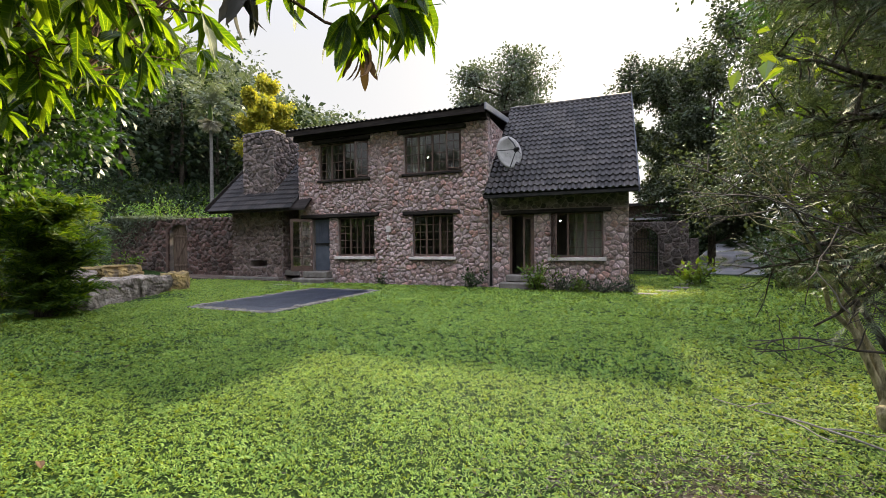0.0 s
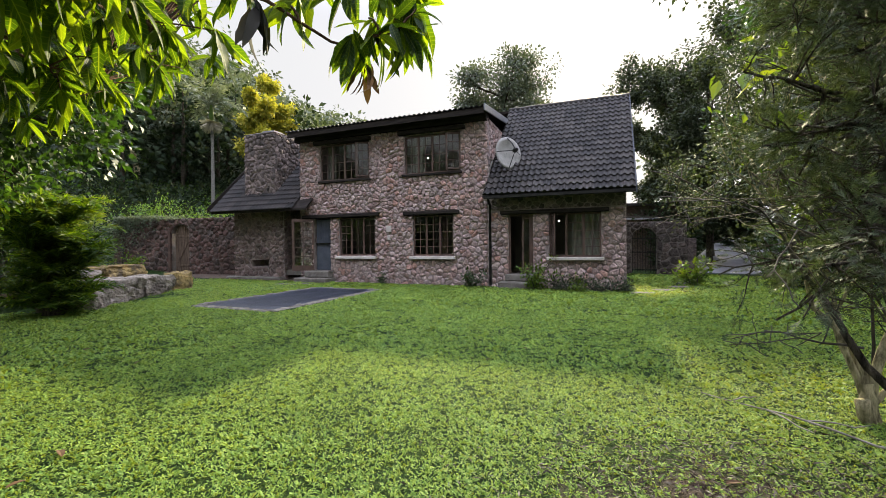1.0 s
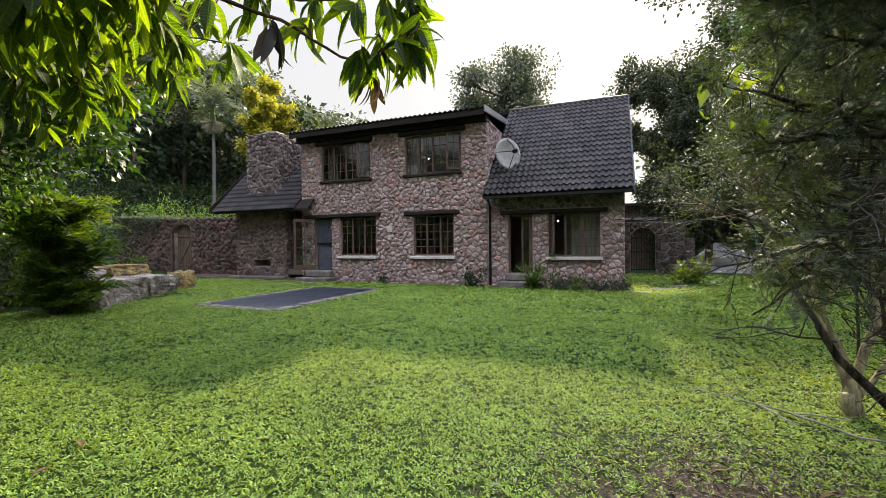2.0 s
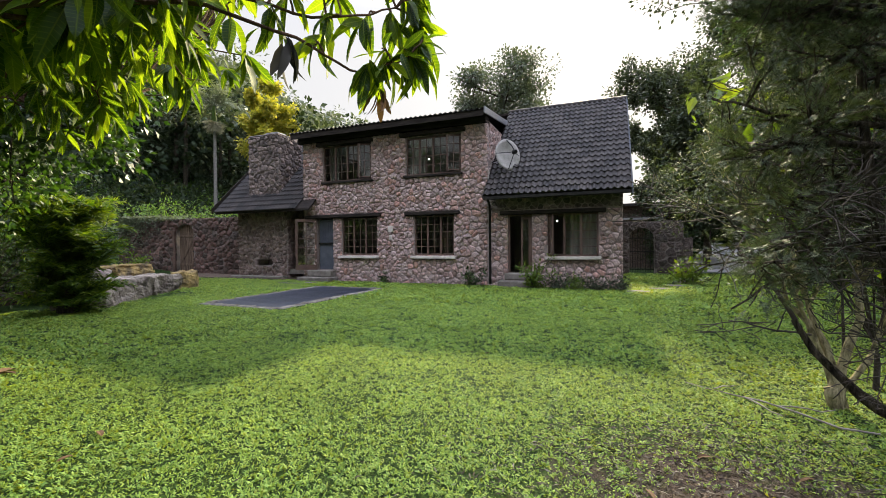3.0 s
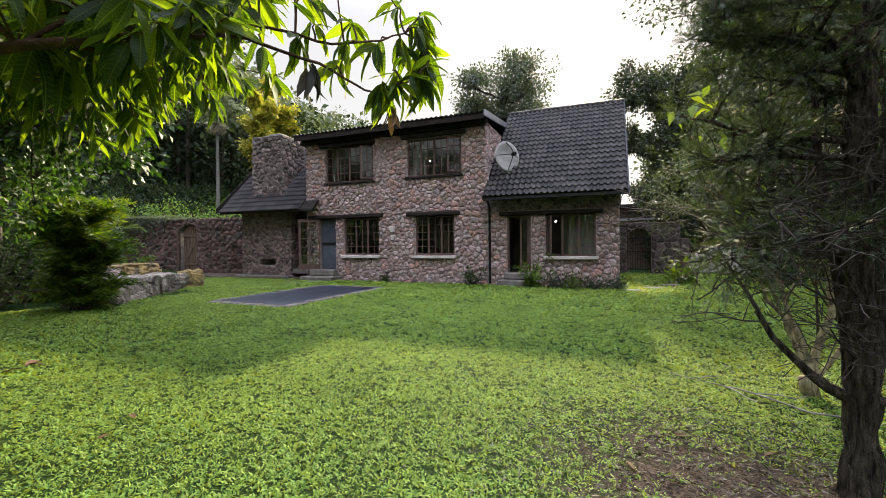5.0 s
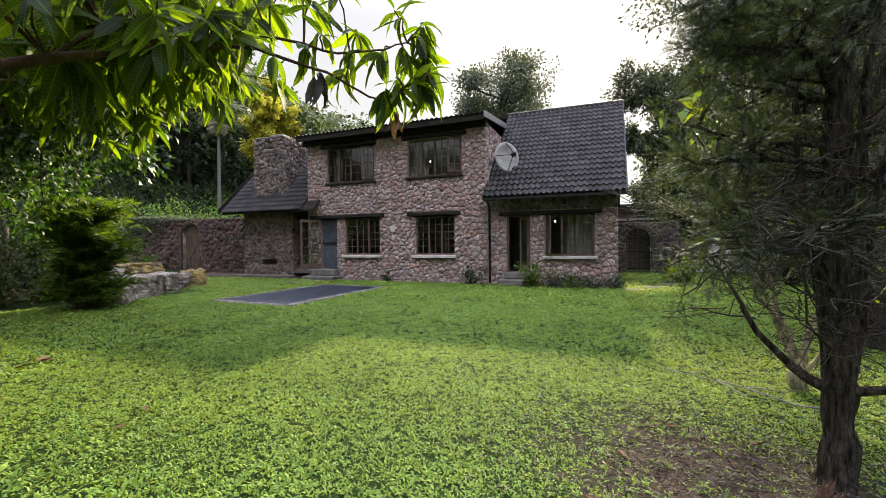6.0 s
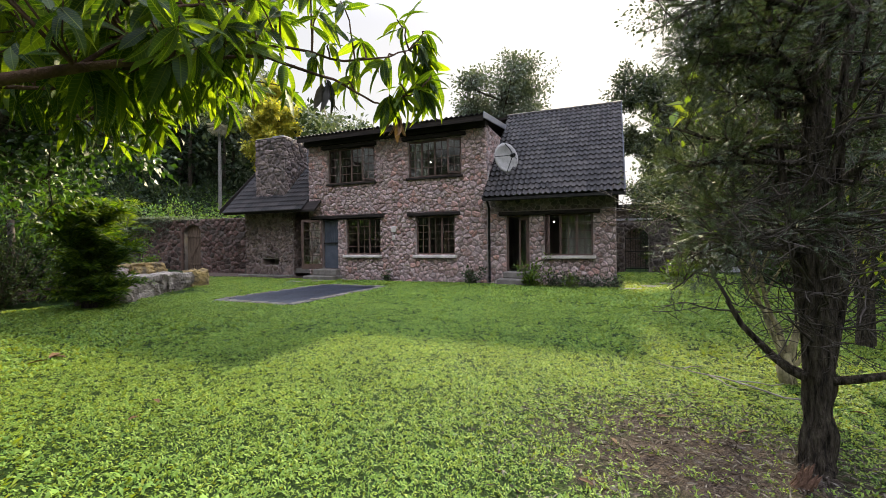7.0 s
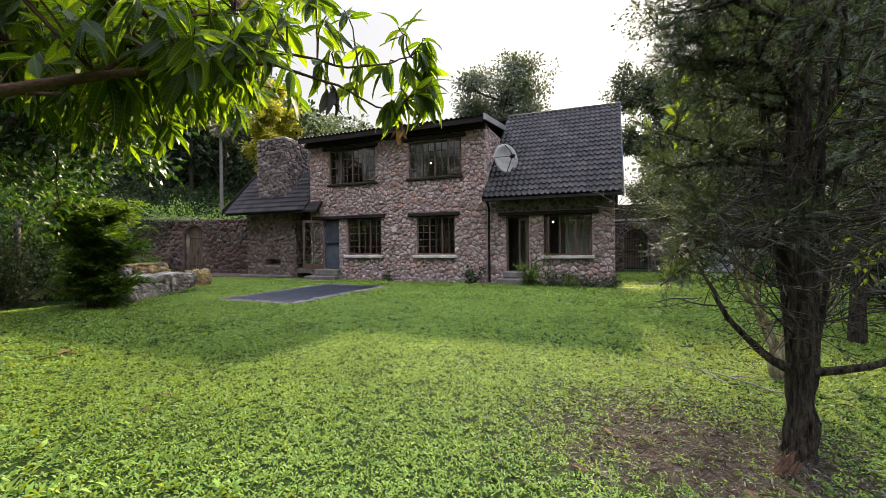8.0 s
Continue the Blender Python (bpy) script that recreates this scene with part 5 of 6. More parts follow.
    for k in range(62):   # sunward side of the crown
        y = random.uniform(1.5, 2.8)
        q = Vector((random.uniform(-5.4, -2.3), y, 2.5 + 0.566 * (y - 0.8) + random.uniform(0.25, 0.95)))
        n0 = min(nodes, key=lambda r_: (r_ - q).length)
        s.tube(bend(n0, q, 4, 0.2), [0.008, 0.007, 0.006, 0.005, 0.003], 5)
        wh.append((q, (q - n0).normalized(), 10))
    for k in range(230):   # upper crown that shades the limb
        q = Vector((random.uniform(-5.2, -1.5), random.uniform(-1.4, 1.4), random.uniform(2.85, 3.9)))
        if k > 130:
            q = Vector((random.uniform(-6.0, -3.6), random.uniform(1.4, 3.0), random.uniform(3.1, 4.2)))
        if q.z < 3.1 and (q.x > -2.0 or q.y > 1.0):
            continue
        n0 = min(nodes, key=lambda r_: (r_ - q).length)
        s.tube(bend(n0, q, 4, 0.3), [0.007, 0.006, 0.005, 0.004, 0.003], 5)
        wh.append((q, (q - n0).normalized(), 11))
    pl, ax, sz = [], [], []
    for p, d, n in wh:
        u = d.orthogonal().normalized()
        w = d.cross(u)
        for i in range(n):
            a = 2.4 * i + random.uniform(-0.4, 0.4)
            out = u * math.cos(a) + w * math.sin(a)
            pl.append(p - d * random.uniform(0, 0.08))
            ax.append(out * random.uniform(0.5, 1.0) + d * random.uniform(0.1, 0.7) + Vector((0, 0, -random.uniform(0.15, 1.25))))
            sz.append(random.uniform(0.15, 0.25) if p.x > -1.6 else random.uniform(0.17, 0.29))
    me = veined_leaves("crown", MANGO_LEAVES, pl, ax, np.array(sz), rng.normal(0, 0.6, len(pl)))
    t = tree("mango_tree", "mango tree limb with long drooping glossy leaves overhead", "tree", base, s, [me], M_MANGO, M_LIMB)
    back = Matrix.Translation(base).inverted()
    for at, n, size in (((-0.93, 1.5, 2.2), 8, 0.13), ((-1.2, 1.12, 2.36), 7, 0.2)):
        dead = [Vector(at) + Vector((random.gauss(0, 0.015), random.gauss(0, 0.015), random.gauss(0, 0.02))) for i in range(n)]
        ways = [(random.gauss(0, 0.25), random.gauss(0, 0.25), -1) for i in dead]
        put("dead_leaves", veined_leaves("dead_leaves", MANGO_LEAVES[1:], dead, ways, np.full(n, size), rng.normal(0, 1.5, n)), M_DEADLEAF if at[0] > -1 else M_WITHERED, t, "curled brown dead leaves" if at[0] > -1 else "withered dark grey leaves", back)
    put("dead_stalk", Soup().tube([(-0.99, 1.45, 2.29), (-0.95, 1.48, 2.25), (-0.93, 1.5, 2.18)], [0.003] * 3, 5).mesh("dead_stalk"), M_LIMB, t, "", back)


mango()


# palm with a ringed trunk on the slope
def frond_set(rng_, count, length, rise, leaflets, leaflet, spread=1.0):
    pl, ax, sz, ribs = [], [], [], Soup()
    for k in range(count):
        a = k * 2.4 + rng_.uniform(-0.3, 0.3)
        el = rng_.uniform(*rise)
        L = length * rng_.uniform(0.75, 1.1)
        h, p, pts = Vector((math.cos(a), math.sin(a), 0)), Vector((0, 0, 0)), []
        n = 9
        for i in range(n + 1):
            pts.append(p.copy())
            t = i / n
            e = el - spread * 1.5 * t * t
            p = p + (h * math.cos(e) + Vector((0, 0, math.sin(e)))) * (L / n)
        ribs.tube(pts, [0.016 * length * (1 - 0.09 * i) for i in range(n + 1)], 4)
        side = h.cross(Vector((0, 0, 1)))
        for i in range(leaflets):
            t = 0.15 + 0.85 * i / leaflets
            j = min(int(t * n), n - 1)
            q = pts[j].lerp(pts[j + 1], t * n - j)
            d = (pts[j + 1] - pts[j]).normalized()
            for sg in (-1, 1):
                pl.append(q)
                ax.append(d * 0.75 + side * sg * 0.9 + Vector((0, 0, rng_.uniform(-0.75, 0.75))))
                sz.append(leaflet * (1.05 - 0.55 * abs(2 * t - 0.9)) * rng_.uniform(0.85, 1.1))
    return pl, ax, sz, ribs


LEAFLET = ([(0, 0, 0), (-0.075, 0.4, 0.02), (0.075, 0.4, 0.02), (0, 1, -0.12)], [(0, 2, 1), (1, 2, 3)])


def palm(base, height):
    r = random.Random(8)
    base = Vector(base)
    t = thing("palm_tree", base, "slender palm with drooping fronds and a pale trunk", "palm")
    put("trunk", Soup().tube([(0, 0, -0.3), (0.05, 0, height * 0.4), (0, 0.05, height * 0.8), (0, 0, height)], [0.16, 0.13, 0.115, 0.1], 10).mesh("trunk"), M_PALMBARK, t)
    put("crownshaft", Soup().tube([(0, 0, height), (0, 0, height + 0.4), (0, 0, height + 1.5)], [0.17, 0.2, 0.08], 10).mesh("crownshaft"), M_BRIGHT, t)
    pl, ax, sz, ribs = frond_set(r, 15, 3.1, (-0.1, 1.25), 26, 0.75)
    m = Matrix.Translation((0, 0, height + 1.4))
    put("ribs", ribs.mesh("ribs"), M_PALM, t, "", m)
    put("fronds", leaf_mesh("fronds", LEAFLET, pl, ax, np.array(sz)), M_PALM, t, "", m)
    n = 280
    put("flower_skirt", leaf_mesh("flower_skirt", LEAFLET, [(0, 0, height - 0.05)] * n, [(math.cos(i * 2.4), math.sin(i * 2.4), r.uniform(-1.3, 0.3)) for i in range(n)], np.full(n, 0.95)), M_SKIRT, t, "pale hanging flower skirt")


palm((-29.2, 24, ground_z(-29.2, 24) - 0.3), 11.2 - ground_z(-29.2, 24) + 0.3)


# palm-like bushy shrub at the lawn's edge
def cycad(base, count, length, seed, label):
    r = random.Random(seed)
    t = thing("palm_shrub", base, label, "shrub")
    put("stem", Soup().tube([(0, 0, -0.3), (0, 0, 0.3), (0.02, 0, 0.7)], [0.22, 0.2, 0.12], 9).mesh("stem"), M_BARK, t)
    pl, ax, sz, ribs = [], [], [], Soup()
    for k in range(22):
        h = 2.0 * k / 22
        c = Vector((r.gauss(0, 0.24), r.gauss(0, 0.24), h))
        a, b, z, rb = frond_set(r, count // 22, length, (0.3 + 0.25 * h, 1.45), 22, 0.26, 1.0)
        pl += [p + c for p in a]
        ax += b
        sz += z
        ribs.add([Vector(p) + c for p in rb.v], rb.f)
    put("ribs", ribs.mesh("ribs"), M_CYCAD, t)
    put("fronds", leaf_mesh("fronds", LEAFLET, pl, ax, np.array(sz)), M_CYCAD, t)
    pl, ax, sz = [], [], []
    for k in range(9):
        c = Vector((r.gauss(0.1, 0.3), r.gauss(0, 0.25), r.uniform(1.5, 2.15)))
        a, b, z, rb = frond_set(r, 5, length * 0.85, (0.4, 1.4), 22, 0.26, 1.0)
        pl += [p + c for p in a]
        ax += b
        sz += z
    put("young_fronds", leaf_mesh("young_fronds", LEAFLET, pl, ax, np.array(sz)), M_BRIGHT, t, "yellow-green young fronds")


cycad((-10.5, 4.85, 0.0), 352, 0.82, 4, "dense dark palm-like shrub with bright frond tips")


# ---- shrubs ----
def shrub(base, w, h, n, leaf, size, mat, label, seed, name="shrub"):
    r = np.random.default_rng(seed)
    random.seed(seed)
    t = thing(name, base, label, "shrub")
    s = Soup()
    pl, ax = [], []
    for k in range(max(6, n // 60)):
        e = Vector((random.gauss(0, w * 0.42), random.gauss(0, w * 0.42), h * random.uniform(0.45, 1.0)))
        p = bend((random.gauss(0, 0.05), random.gauss(0, 0.05), -0.05), e, 4, 0.1 * w)
        s.tube(p, [0.016, 0.013, 0.01, 0.008, 0.005], 5)
        for j in range(n // max(6, n // 60)):
            q = p[random.randint(1, 4)]
            d = Vector(r.normal(0, 1, 3)).normalized()
            pl.append(q + d * w * 0.28 * random.random())
            ax.append(d + Vector((0, 0, 0.3)))
    put("stem", s.mesh("stem"), M_TWIG, t)
    put("foliage", leaf_mesh("foliage", leaf, pl, ax, size * r.uniform(0.7, 1.2, len(pl))), mat, t)


for b, w, h, n, sz, mat, lab, sd in (
        ((-3.95, 12.55, 0), 0.55, 0.65, 420, 0.1, M_DARKLEAF, "small green bush against the house wall", 1),
        ((-1.95, 12.45, 0), 0.65, 0.95, 700, 0.11, M_BRIGHT, "leafy green bush beside the wing door", 2),
        ((-1.2, 12.4, 0), 0.7, 0.45, 600, 0.08, M_CYPRESS, "low dark shrub under the wing window", 3),
        ((-0.75, 12.35, 0), 0.4, 0.4, 300, 0.1, M_BRIGHT, "small bright green plant among the dark shrubs", 4),
        ((-0.2, 12.35, 0), 0.8, 0.42, 700, 0.08, M_CYPRESS, "low dark shrub under the wing window", 5),
        ((0.45, 12.5, 0), 0.5, 0.3, 350, 0.08, M_CYPRESS, "low dark shrub at the house corner", 6),
        ((-7.35, 12.7, 0), 0.35, 0.45, 220, 0.08, M_DARKLEAF, "small weed growing at the wall's foot", 7),
        ((2.6, 14.9, 0), 0.7, 0.85, 420, 0.16, M_BRIGHT, "pale green leafy shrub beside the path", 8),
        ((5.9, 18.8, 0), 1.6, 1.5, 1300, 0.16, M_DARKLEAF, "dark rounded shrub beside the drive", 9),
        ((7.0, 16.8, 0), 2.0, 1.9, 1500, 0.16, M_FOREST, "dark rounded shrub beside the drive", 10),
        ((8.5, 13.0, 0), 2.2, 2.0, 1500, 0.18, M_DARKLEAF, "dark hedge shrub at the garden's side", 11),
        ((5.6, 9.2, 0), 1.4, 1.3, 1100, 0.13, M_FOREST, "dark twiggy shrub under the trees", 12),
        ((2.4, 22.6, 0), 1.7, 3.9, 1700, 0.2, M_FOREST, "tall dull green shrub behind the courtyard wall", 20),
        ((4.9, 14.9, 0), 1.1, 0.8, 1100, 0.12, M_DARKLEAF, "dark clipped hedge shrub beside the path", 21),
        ((5.6, 15.2, 0), 1.6, 1.9, 1700, 0.12, M_DARKLEAF, "dark clipped hedge shrub beside the path", 22),
        ((7.4, 15.6, 0), 1.8, 2.1, 1700, 0.13, M_DARKLEAF, "dark clipped hedge shrub beside the path", 23),
        ((6.2, 10.8, 0), 1.8, 2.2, 1900, 0.1, M_FOREST, "dark twiggy shrub under the trees", 24),
        ((-12.4, 4.0, 0), 1.3, 1.6, 2600, 0.1, M_FOREST, "dark low hedge along the wire fence", 25),
        ((-24.9, 13.2, 0.1), 1.8, 2.6, 2200, 0.15, M_GREYGREEN, "pale dappled ivy over the end of the wall", 13),
        ((-21.8, 13.2, 0.1), 0.8, 0.9, 500, 0.16, M_BRIGHT, "bright green plant at the wall's foot", 14),
        ((-13.6, 3.9, 0.2), 1.5, 2.0, 2400, 0.12, M_FOREST, "dark hedge along the wire fence", 15),
        ((-14.3, 5.4, 0.2), 1.5, 3.1, 2200, 0.2, M_FERN, "bright large-leaved shrub above the fence", 16),
        ((-12.9, 2.9, 0.1), 1.5, 1.9, 2400, 0.12, M_FOREST, "dark hedge along the wire fence", 17),
        ((-16.5, 6.5, 0.2), 2.0, 2.3, 2400, 0.18, M_DARKLEAF, "dark shrub behind the boulders", 18),
        ((-20.5, 16.8, 0.2), 2.2, 3.4, 3600, 0.14, M_FERN, "bright green leafy shrub behind the garden wall", 31),
        ((-24.8, 16.7, 0.4), 2.4, 3.8, 3600, 0.15, M_FERN, "bright green leafy shrub behind the garden wall", 32),
        ((-17.4, 16.6, 0.0), 1.5, 3.1, 2400, 0.13, M_FERN, "bright green leafy shrub behind the garden wall", 33),
        ((-19.0, 8.8, 0.2), 1.8, 1.7, 1800, 0.18, M_DARKLEAF, "dark shrub behind the boulders", 19)):
    shrub(b, w, h, n, OVAL_LEAF, sz, mat, lab, sd)


# sapling with large bright leaves among the conifer's boughs
random.seed(77)
sap = thing("sapling", (2.2, 4.55, -0.12), "thin sapling with large bright green leaves", "sapling")
s, pl, ax = Soup(), [], []
for e in ((-1.5, -1.5, 2.5), (-1.0, -1.1, 2.9), (-0.2, -1.1, 2.6), (-0.8, -0.6, 2.2), (0.2, -0.5, 2.9), (-0.5, -0.4, 3.3)):
    p = bend((0, 0, 1.2), e, 6, 0.3)
    put("shoot", Soup().tube(p, [0.009, 0.008, 0.007, 0.006, 0.005, 0.004, 0.003], 5).mesh("shoot"), M_TWIG, sap)
    for j in range(26):
        pl.append(p[random.choice((3, 4, 5, 6))] + Vector((random.gauss(0, 0.1), random.gauss(0, 0.1), random.gauss(0, 0.08))))
        ax.append((random.gauss(0, 0.8), random.gauss(0, 0.5), random.gauss(-0.5, 0.5)))
s.tube([(0, 0, -0.1), (0.02, 0, 0.6), (0, 0, 1.22)], [0.016, 0.013, 0.01], 6)
put("stem", s.mesh("stem"), M_TWIG, sap)
put("foliage", leaf_mesh("foliage", OVAL_LEAF, pl, ax, rng.uniform(0.08, 0.19, len(pl)), rng.uniform(-0.8, 0.8, len(pl))), M_BRIGHT, sap)


random.seed(78)
wild = thing("wild_shrub", (2.6, 4.9, -0.12), "tall thin shrub with yellow-green backlit leaves", "shrub")
s, pl, ax = Soup(), [], []
for k in range(15):
    e = (random.uniform(-1.3, 1.4), random.uniform(-0.7, 0.9), random.uniform(1.5, 4.2))
    p = bend((0, 0, 0.5), e, 6, 0.35)
    s.tube(p, [0.011, 0.01, 0.008, 0.007, 0.006, 0.005, 0.003], 5)
    for j in range(26):
        pl.append(p[random.choice((3, 4, 5, 6))] + Vector((random.gauss(0, 0.13), random.gauss(0, 0.13), random.gauss(0, 0.12))))
        ax.append((random.gauss(0, 0.8), random.gauss(0, 0.5), random.gauss(-0.5, 0.5)))
s.tube([(0, 0, -0.2), (0.02, 0, 0.3), (0, 0, 0.52)], [0.03, 0.024, 0.02], 7)
put("stem", s.mesh("stem"), M_TWIG, wild)
put("foliage", leaf_mesh("foliage", OVAL_LEAF, pl, ax, rng.uniform(0.07, 0.17, len(pl)), rng.uniform(-0.8, 0.8, len(pl))), M_BRIGHT, wild)


# ---- forest on the hill and undergrowth ----
def woods():
    r = np.random.default_rng(12)
    pl, ax, sz = [], [], []
    trunks = Soup()
    for k in range(330):
        d = r.uniform(0, 1) ** 0.8
        x = -20 - 75 * d + r.normal(0, 6)
        y = 20 + 62 * r.random()
        if x > -13 - (70 - y) * 0.12 or (-0.9 * (x + 17) + 0.44 * (y - 16.5)) < 10:
            continue
        z = ground_z(x, y)
        near_palm = math.hypot(x + 29, y - 25) < 6
        if near_palm:
            continue
        h = r.uniform(7, 12.5)
        side = -x / y   # the skyline falls towards the house
        lim = np.interp(side, (0.5, 0.64, 0.86, 1.0, 1.2, 1.6), (0.27, 0.285, 0.335, 0.4, 0.465, 0.5))
        h = min(h, 1.4 + (0.925 * y - 0.381 * x) * lim * r.uniform(0.88, 1.0) - z)
        if h < 2.5:
            continue
        w = h * r.uniform(0.32, 0.5)
        trunks.tube([(x, y, z - 0.3), (x + 0.2, y, z + h * 0.4), (x, y + 0.2, z + h * 0.85)], [0.22, 0.16, 0.05], 5)
        n = 420
        lumps = r.normal(0, 1, (9, 3)) * np.array([w * 0.5, w * 0.5, h * 0.2]) + np.array([x, y, z + h * 0.62])
        c = lumps[r.integers(0, 9, n)]
        dd = r.normal(0, 1, (n, 3))
        dd /= np.linalg.norm(dd, axis=1, keepdims=True)
        pl.append(c + dd * w * 0.42 * r.random((n, 1)) ** 0.4)
        ax.append(dd + np.array([0, 0, -0.25]))
        sz.append(r.uniform(0.4, 0.85, n))
    for k in range(260):   # lower wood edge behind the garden wall
        x, y = r.uniform(-52, -15.5), r.uniform(16.5, 38)
        if math.hypot(x + 29, y - 24) < 2:
            continue
        z, n = ground_z(x, y), 200
        dd = r.normal(0, 1, (n, 3))
        dd /= np.linalg.norm(dd, axis=1, keepdims=True)
        pl.append(np.array([x, y, z + 0.5]) + dd * np.array([1.6, 1.6, 1.4]) * r.random((n, 1)) ** 0.4)
        ax.append(dd)
        sz.append(r.uniform(0.2, 0.4, n))
    pl, ax, sz = np.concatenate(pl), np.concatenate(ax), np.concatenate(sz)
    # leaves past 48 m get a paler colour that paints in the air's haze
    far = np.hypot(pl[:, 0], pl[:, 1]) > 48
    for sel, mat, lab in ((~far, M_FOREST, "dense dark green forest on the lower hillside"), (far, M_GREYGREEN, "forest on the upper hillside, haze put into its pale grey-green leaves")):
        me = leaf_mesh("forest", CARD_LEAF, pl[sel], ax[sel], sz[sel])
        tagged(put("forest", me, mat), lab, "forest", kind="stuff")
    tagged(put("forest_trunks", trunks.mesh("forest_trunks"), M_BARK), "dark trunks standing in the hillside forest", "forest", kind="stuff")
    n = 52000
    x, y = r.uniform(-46, -15.5, n), r.uniform(17, 30, n)
    p = np.array([(a, b, ground_z(a, b) + c) for a, b, c in zip(x, y, r.uniform(0, 0.5, n))])
    keep = noise_keep(p)
    a = r.normal(0, 1, (n, 3)) + np.array([0, -0.3, 0.5])
    me = leaf_mesh("undergrowth", CARD_LEAF, p[keep], a[keep], r.uniform(0.16, 0.36, n)[keep])
    tagged(put("undergrowth", me, M_FERN), "bright green ferns and creepers on the bank", "undergrowth", kind="stuff")


def noise_keep(p):
    return np.array([noise.noise(Vector((q[0] * 0.25, q[1] * 0.25, 0))) > -0.1 for q in p])


woods()


# far tree line closing the place all round
def tree_line():
    r = np.random.default_rng(5)
    pl, ax = [], []
    for k in range(260):
        a = r.uniform(0, 2 * math.pi)
        d = r.uniform(26, 60)
        x, y = d * math.cos(a) - 3, d * math.sin(a) + 4
        if (y > 16 and x < 6) or (abs(x) < 10 and abs(y) < 10) or (y > 3 and x < -10 and x > -25):
            continue
        h = r.uniform(4, 8) if y < 10 else r.uniform(2, 5)
        n = 260
        dd = r.normal(0, 1, (n, 3))
        dd /= np.linalg.norm(dd, axis=1, keepdims=True)
        pl.append(np.array([x, y, h * 0.5]) + dd * np.array([2.6, 2.6, h * 0.5]) * r.random((n, 1)) ** 0.4)
        ax.append(dd)
    me = leaf_mesh("tree_line", CARD_LEAF, np.concatenate(pl), np.concatenate(ax), r.uniform(0.5, 1.0, sum(len(p) for p in pl)))
    tagged(put("tree_line", me, M_FOREST), "dull green trees bordering the garden", "trees", kind="stuff")


tree_line()

# ---- fence at the garden's side ----
fence = thing("fence", (-13.0, 4.5, 0.1), "old post and wire fence with a leaning brace", "fence")
for x, y in ((0, 0), (-1.4, -2.2), (-2.4, 2.4)):
    put("post", Soup().tube([(x, y, -0.3), (x + 0.02, y, 1.0), (x, y, 1.95), (x, y, 1.96)], [0.075, 0.07, 0.068, 0.01], 9).mesh("post"), M_TWIG, fence)
put("brace", Soup().tube([(-0.35, -0.6, -0.1), (-0.15, -0.25, 0.6), (0, 0, 1.15)], [0.06] * 3, 8).mesh("brace"), M_TWIG, fence)
for z in (0.3, 0.7, 1.1, 1.5, 1.85):
    put("wire", Soup().tube([(-1.4, -2.2, z), (0, 0, z), (-2.4, 2.4, z)], [0.004] * 3, 4).mesh("wire"), M_IRON, fence)


# ---- grass blades ----
def lawn_blades():
    r = np.random.default_rng(3)
    pl, sz = [], []
    for x0, x1, y0, y1, dens, s in ((-17.0, 11.0, -7.0, 21.0, 30, 0.08), (-5.5, 3.6, 0.7, 4.6, 1100, 0.031), (-6.0, -0.8, -0.7, 0.7, 800, 0.034), (-12.0, -5.5, 0.7, 4.6, 330, 0.055), (-11.0, 5.0, 4.6, 8.5, 500, 0.045), (-15.0, 7.0, 8.5, 12.75, 165, 0.078), (0.7, 8.0, 12.7, 19.0, 70, 0.08)):
        n = int((x1 - x0) * (y1 - y0) * dens)
        x, y = r.uniform(x0, x1, n), r.uniform(y0, y1, n)
        x, y = x + r.normal(0, 0.25, n), y + r.normal(0, 0.25, n)
        ok = ~((y > 12.7) & (x > -15.5) & (x < 0.65)) & ~((x < -10) & (y > 12.6)) & (y < 19.7)
        if dens == 30:
            ok &= ~((x > -11.5) & (x < 4.5) & (y > 0.6) & (y < 12.4))
        ok &= ~((np.abs(x + 7.6) < 1.3) & (np.abs(y - 8.75) < 2.2)) & (np.hypot(x - 1.53, y - 2.2) > 0.15) & ~((x < np.where(y < 5.0, -11.7, -7.95 - y * 0.526)) & (y < 9.9))
        bare = np.hypot((x - 0.95) * 0.95, (y - 2.05) * 1.15)
        ok &= r.random(n) > np.clip(1.2 - bare * 0.95, 0, 0.8)
        x, y = np.repeat(x[ok], 6), np.repeat(y[ok], 6)
        x, y = x + r.normal(0, s * 0.38, len(x)), y + r.normal(0, s * 0.38, len(x))
        z = np.array([ground_z(a, b) for a, b in zip(x, y)]) - 0.006 + r.uniform(0, 0.014, len(x))
        tuft = np.array([0.95 + 0.25 * noise.noise(Vector((a * 2.2, b * 2.2, 0))) for a, b in zip(x, y)])
        pl.append(np.stack([x, y, z], 1))
        sz.append(s * r.uniform(0.6, 1.3, len(x)) * tuft)
    p, q = np.concatenate(pl), np.concatenate(sz)
    a = r.uniform(0, 2 * math.pi, len(p))
    ax = np.stack([np.cos(a), np.sin(a), r.uniform(0.15, 1.2, len(p))], 1)
    me = leaf_mesh("grass", BLADE, p, ax, q, r.normal(0, 0.4, len(p)))
    tagged(put("grass", me, M_BLADE), "short broad-bladed green lawn grass", "grass", kind="stuff")


lawn_blades()


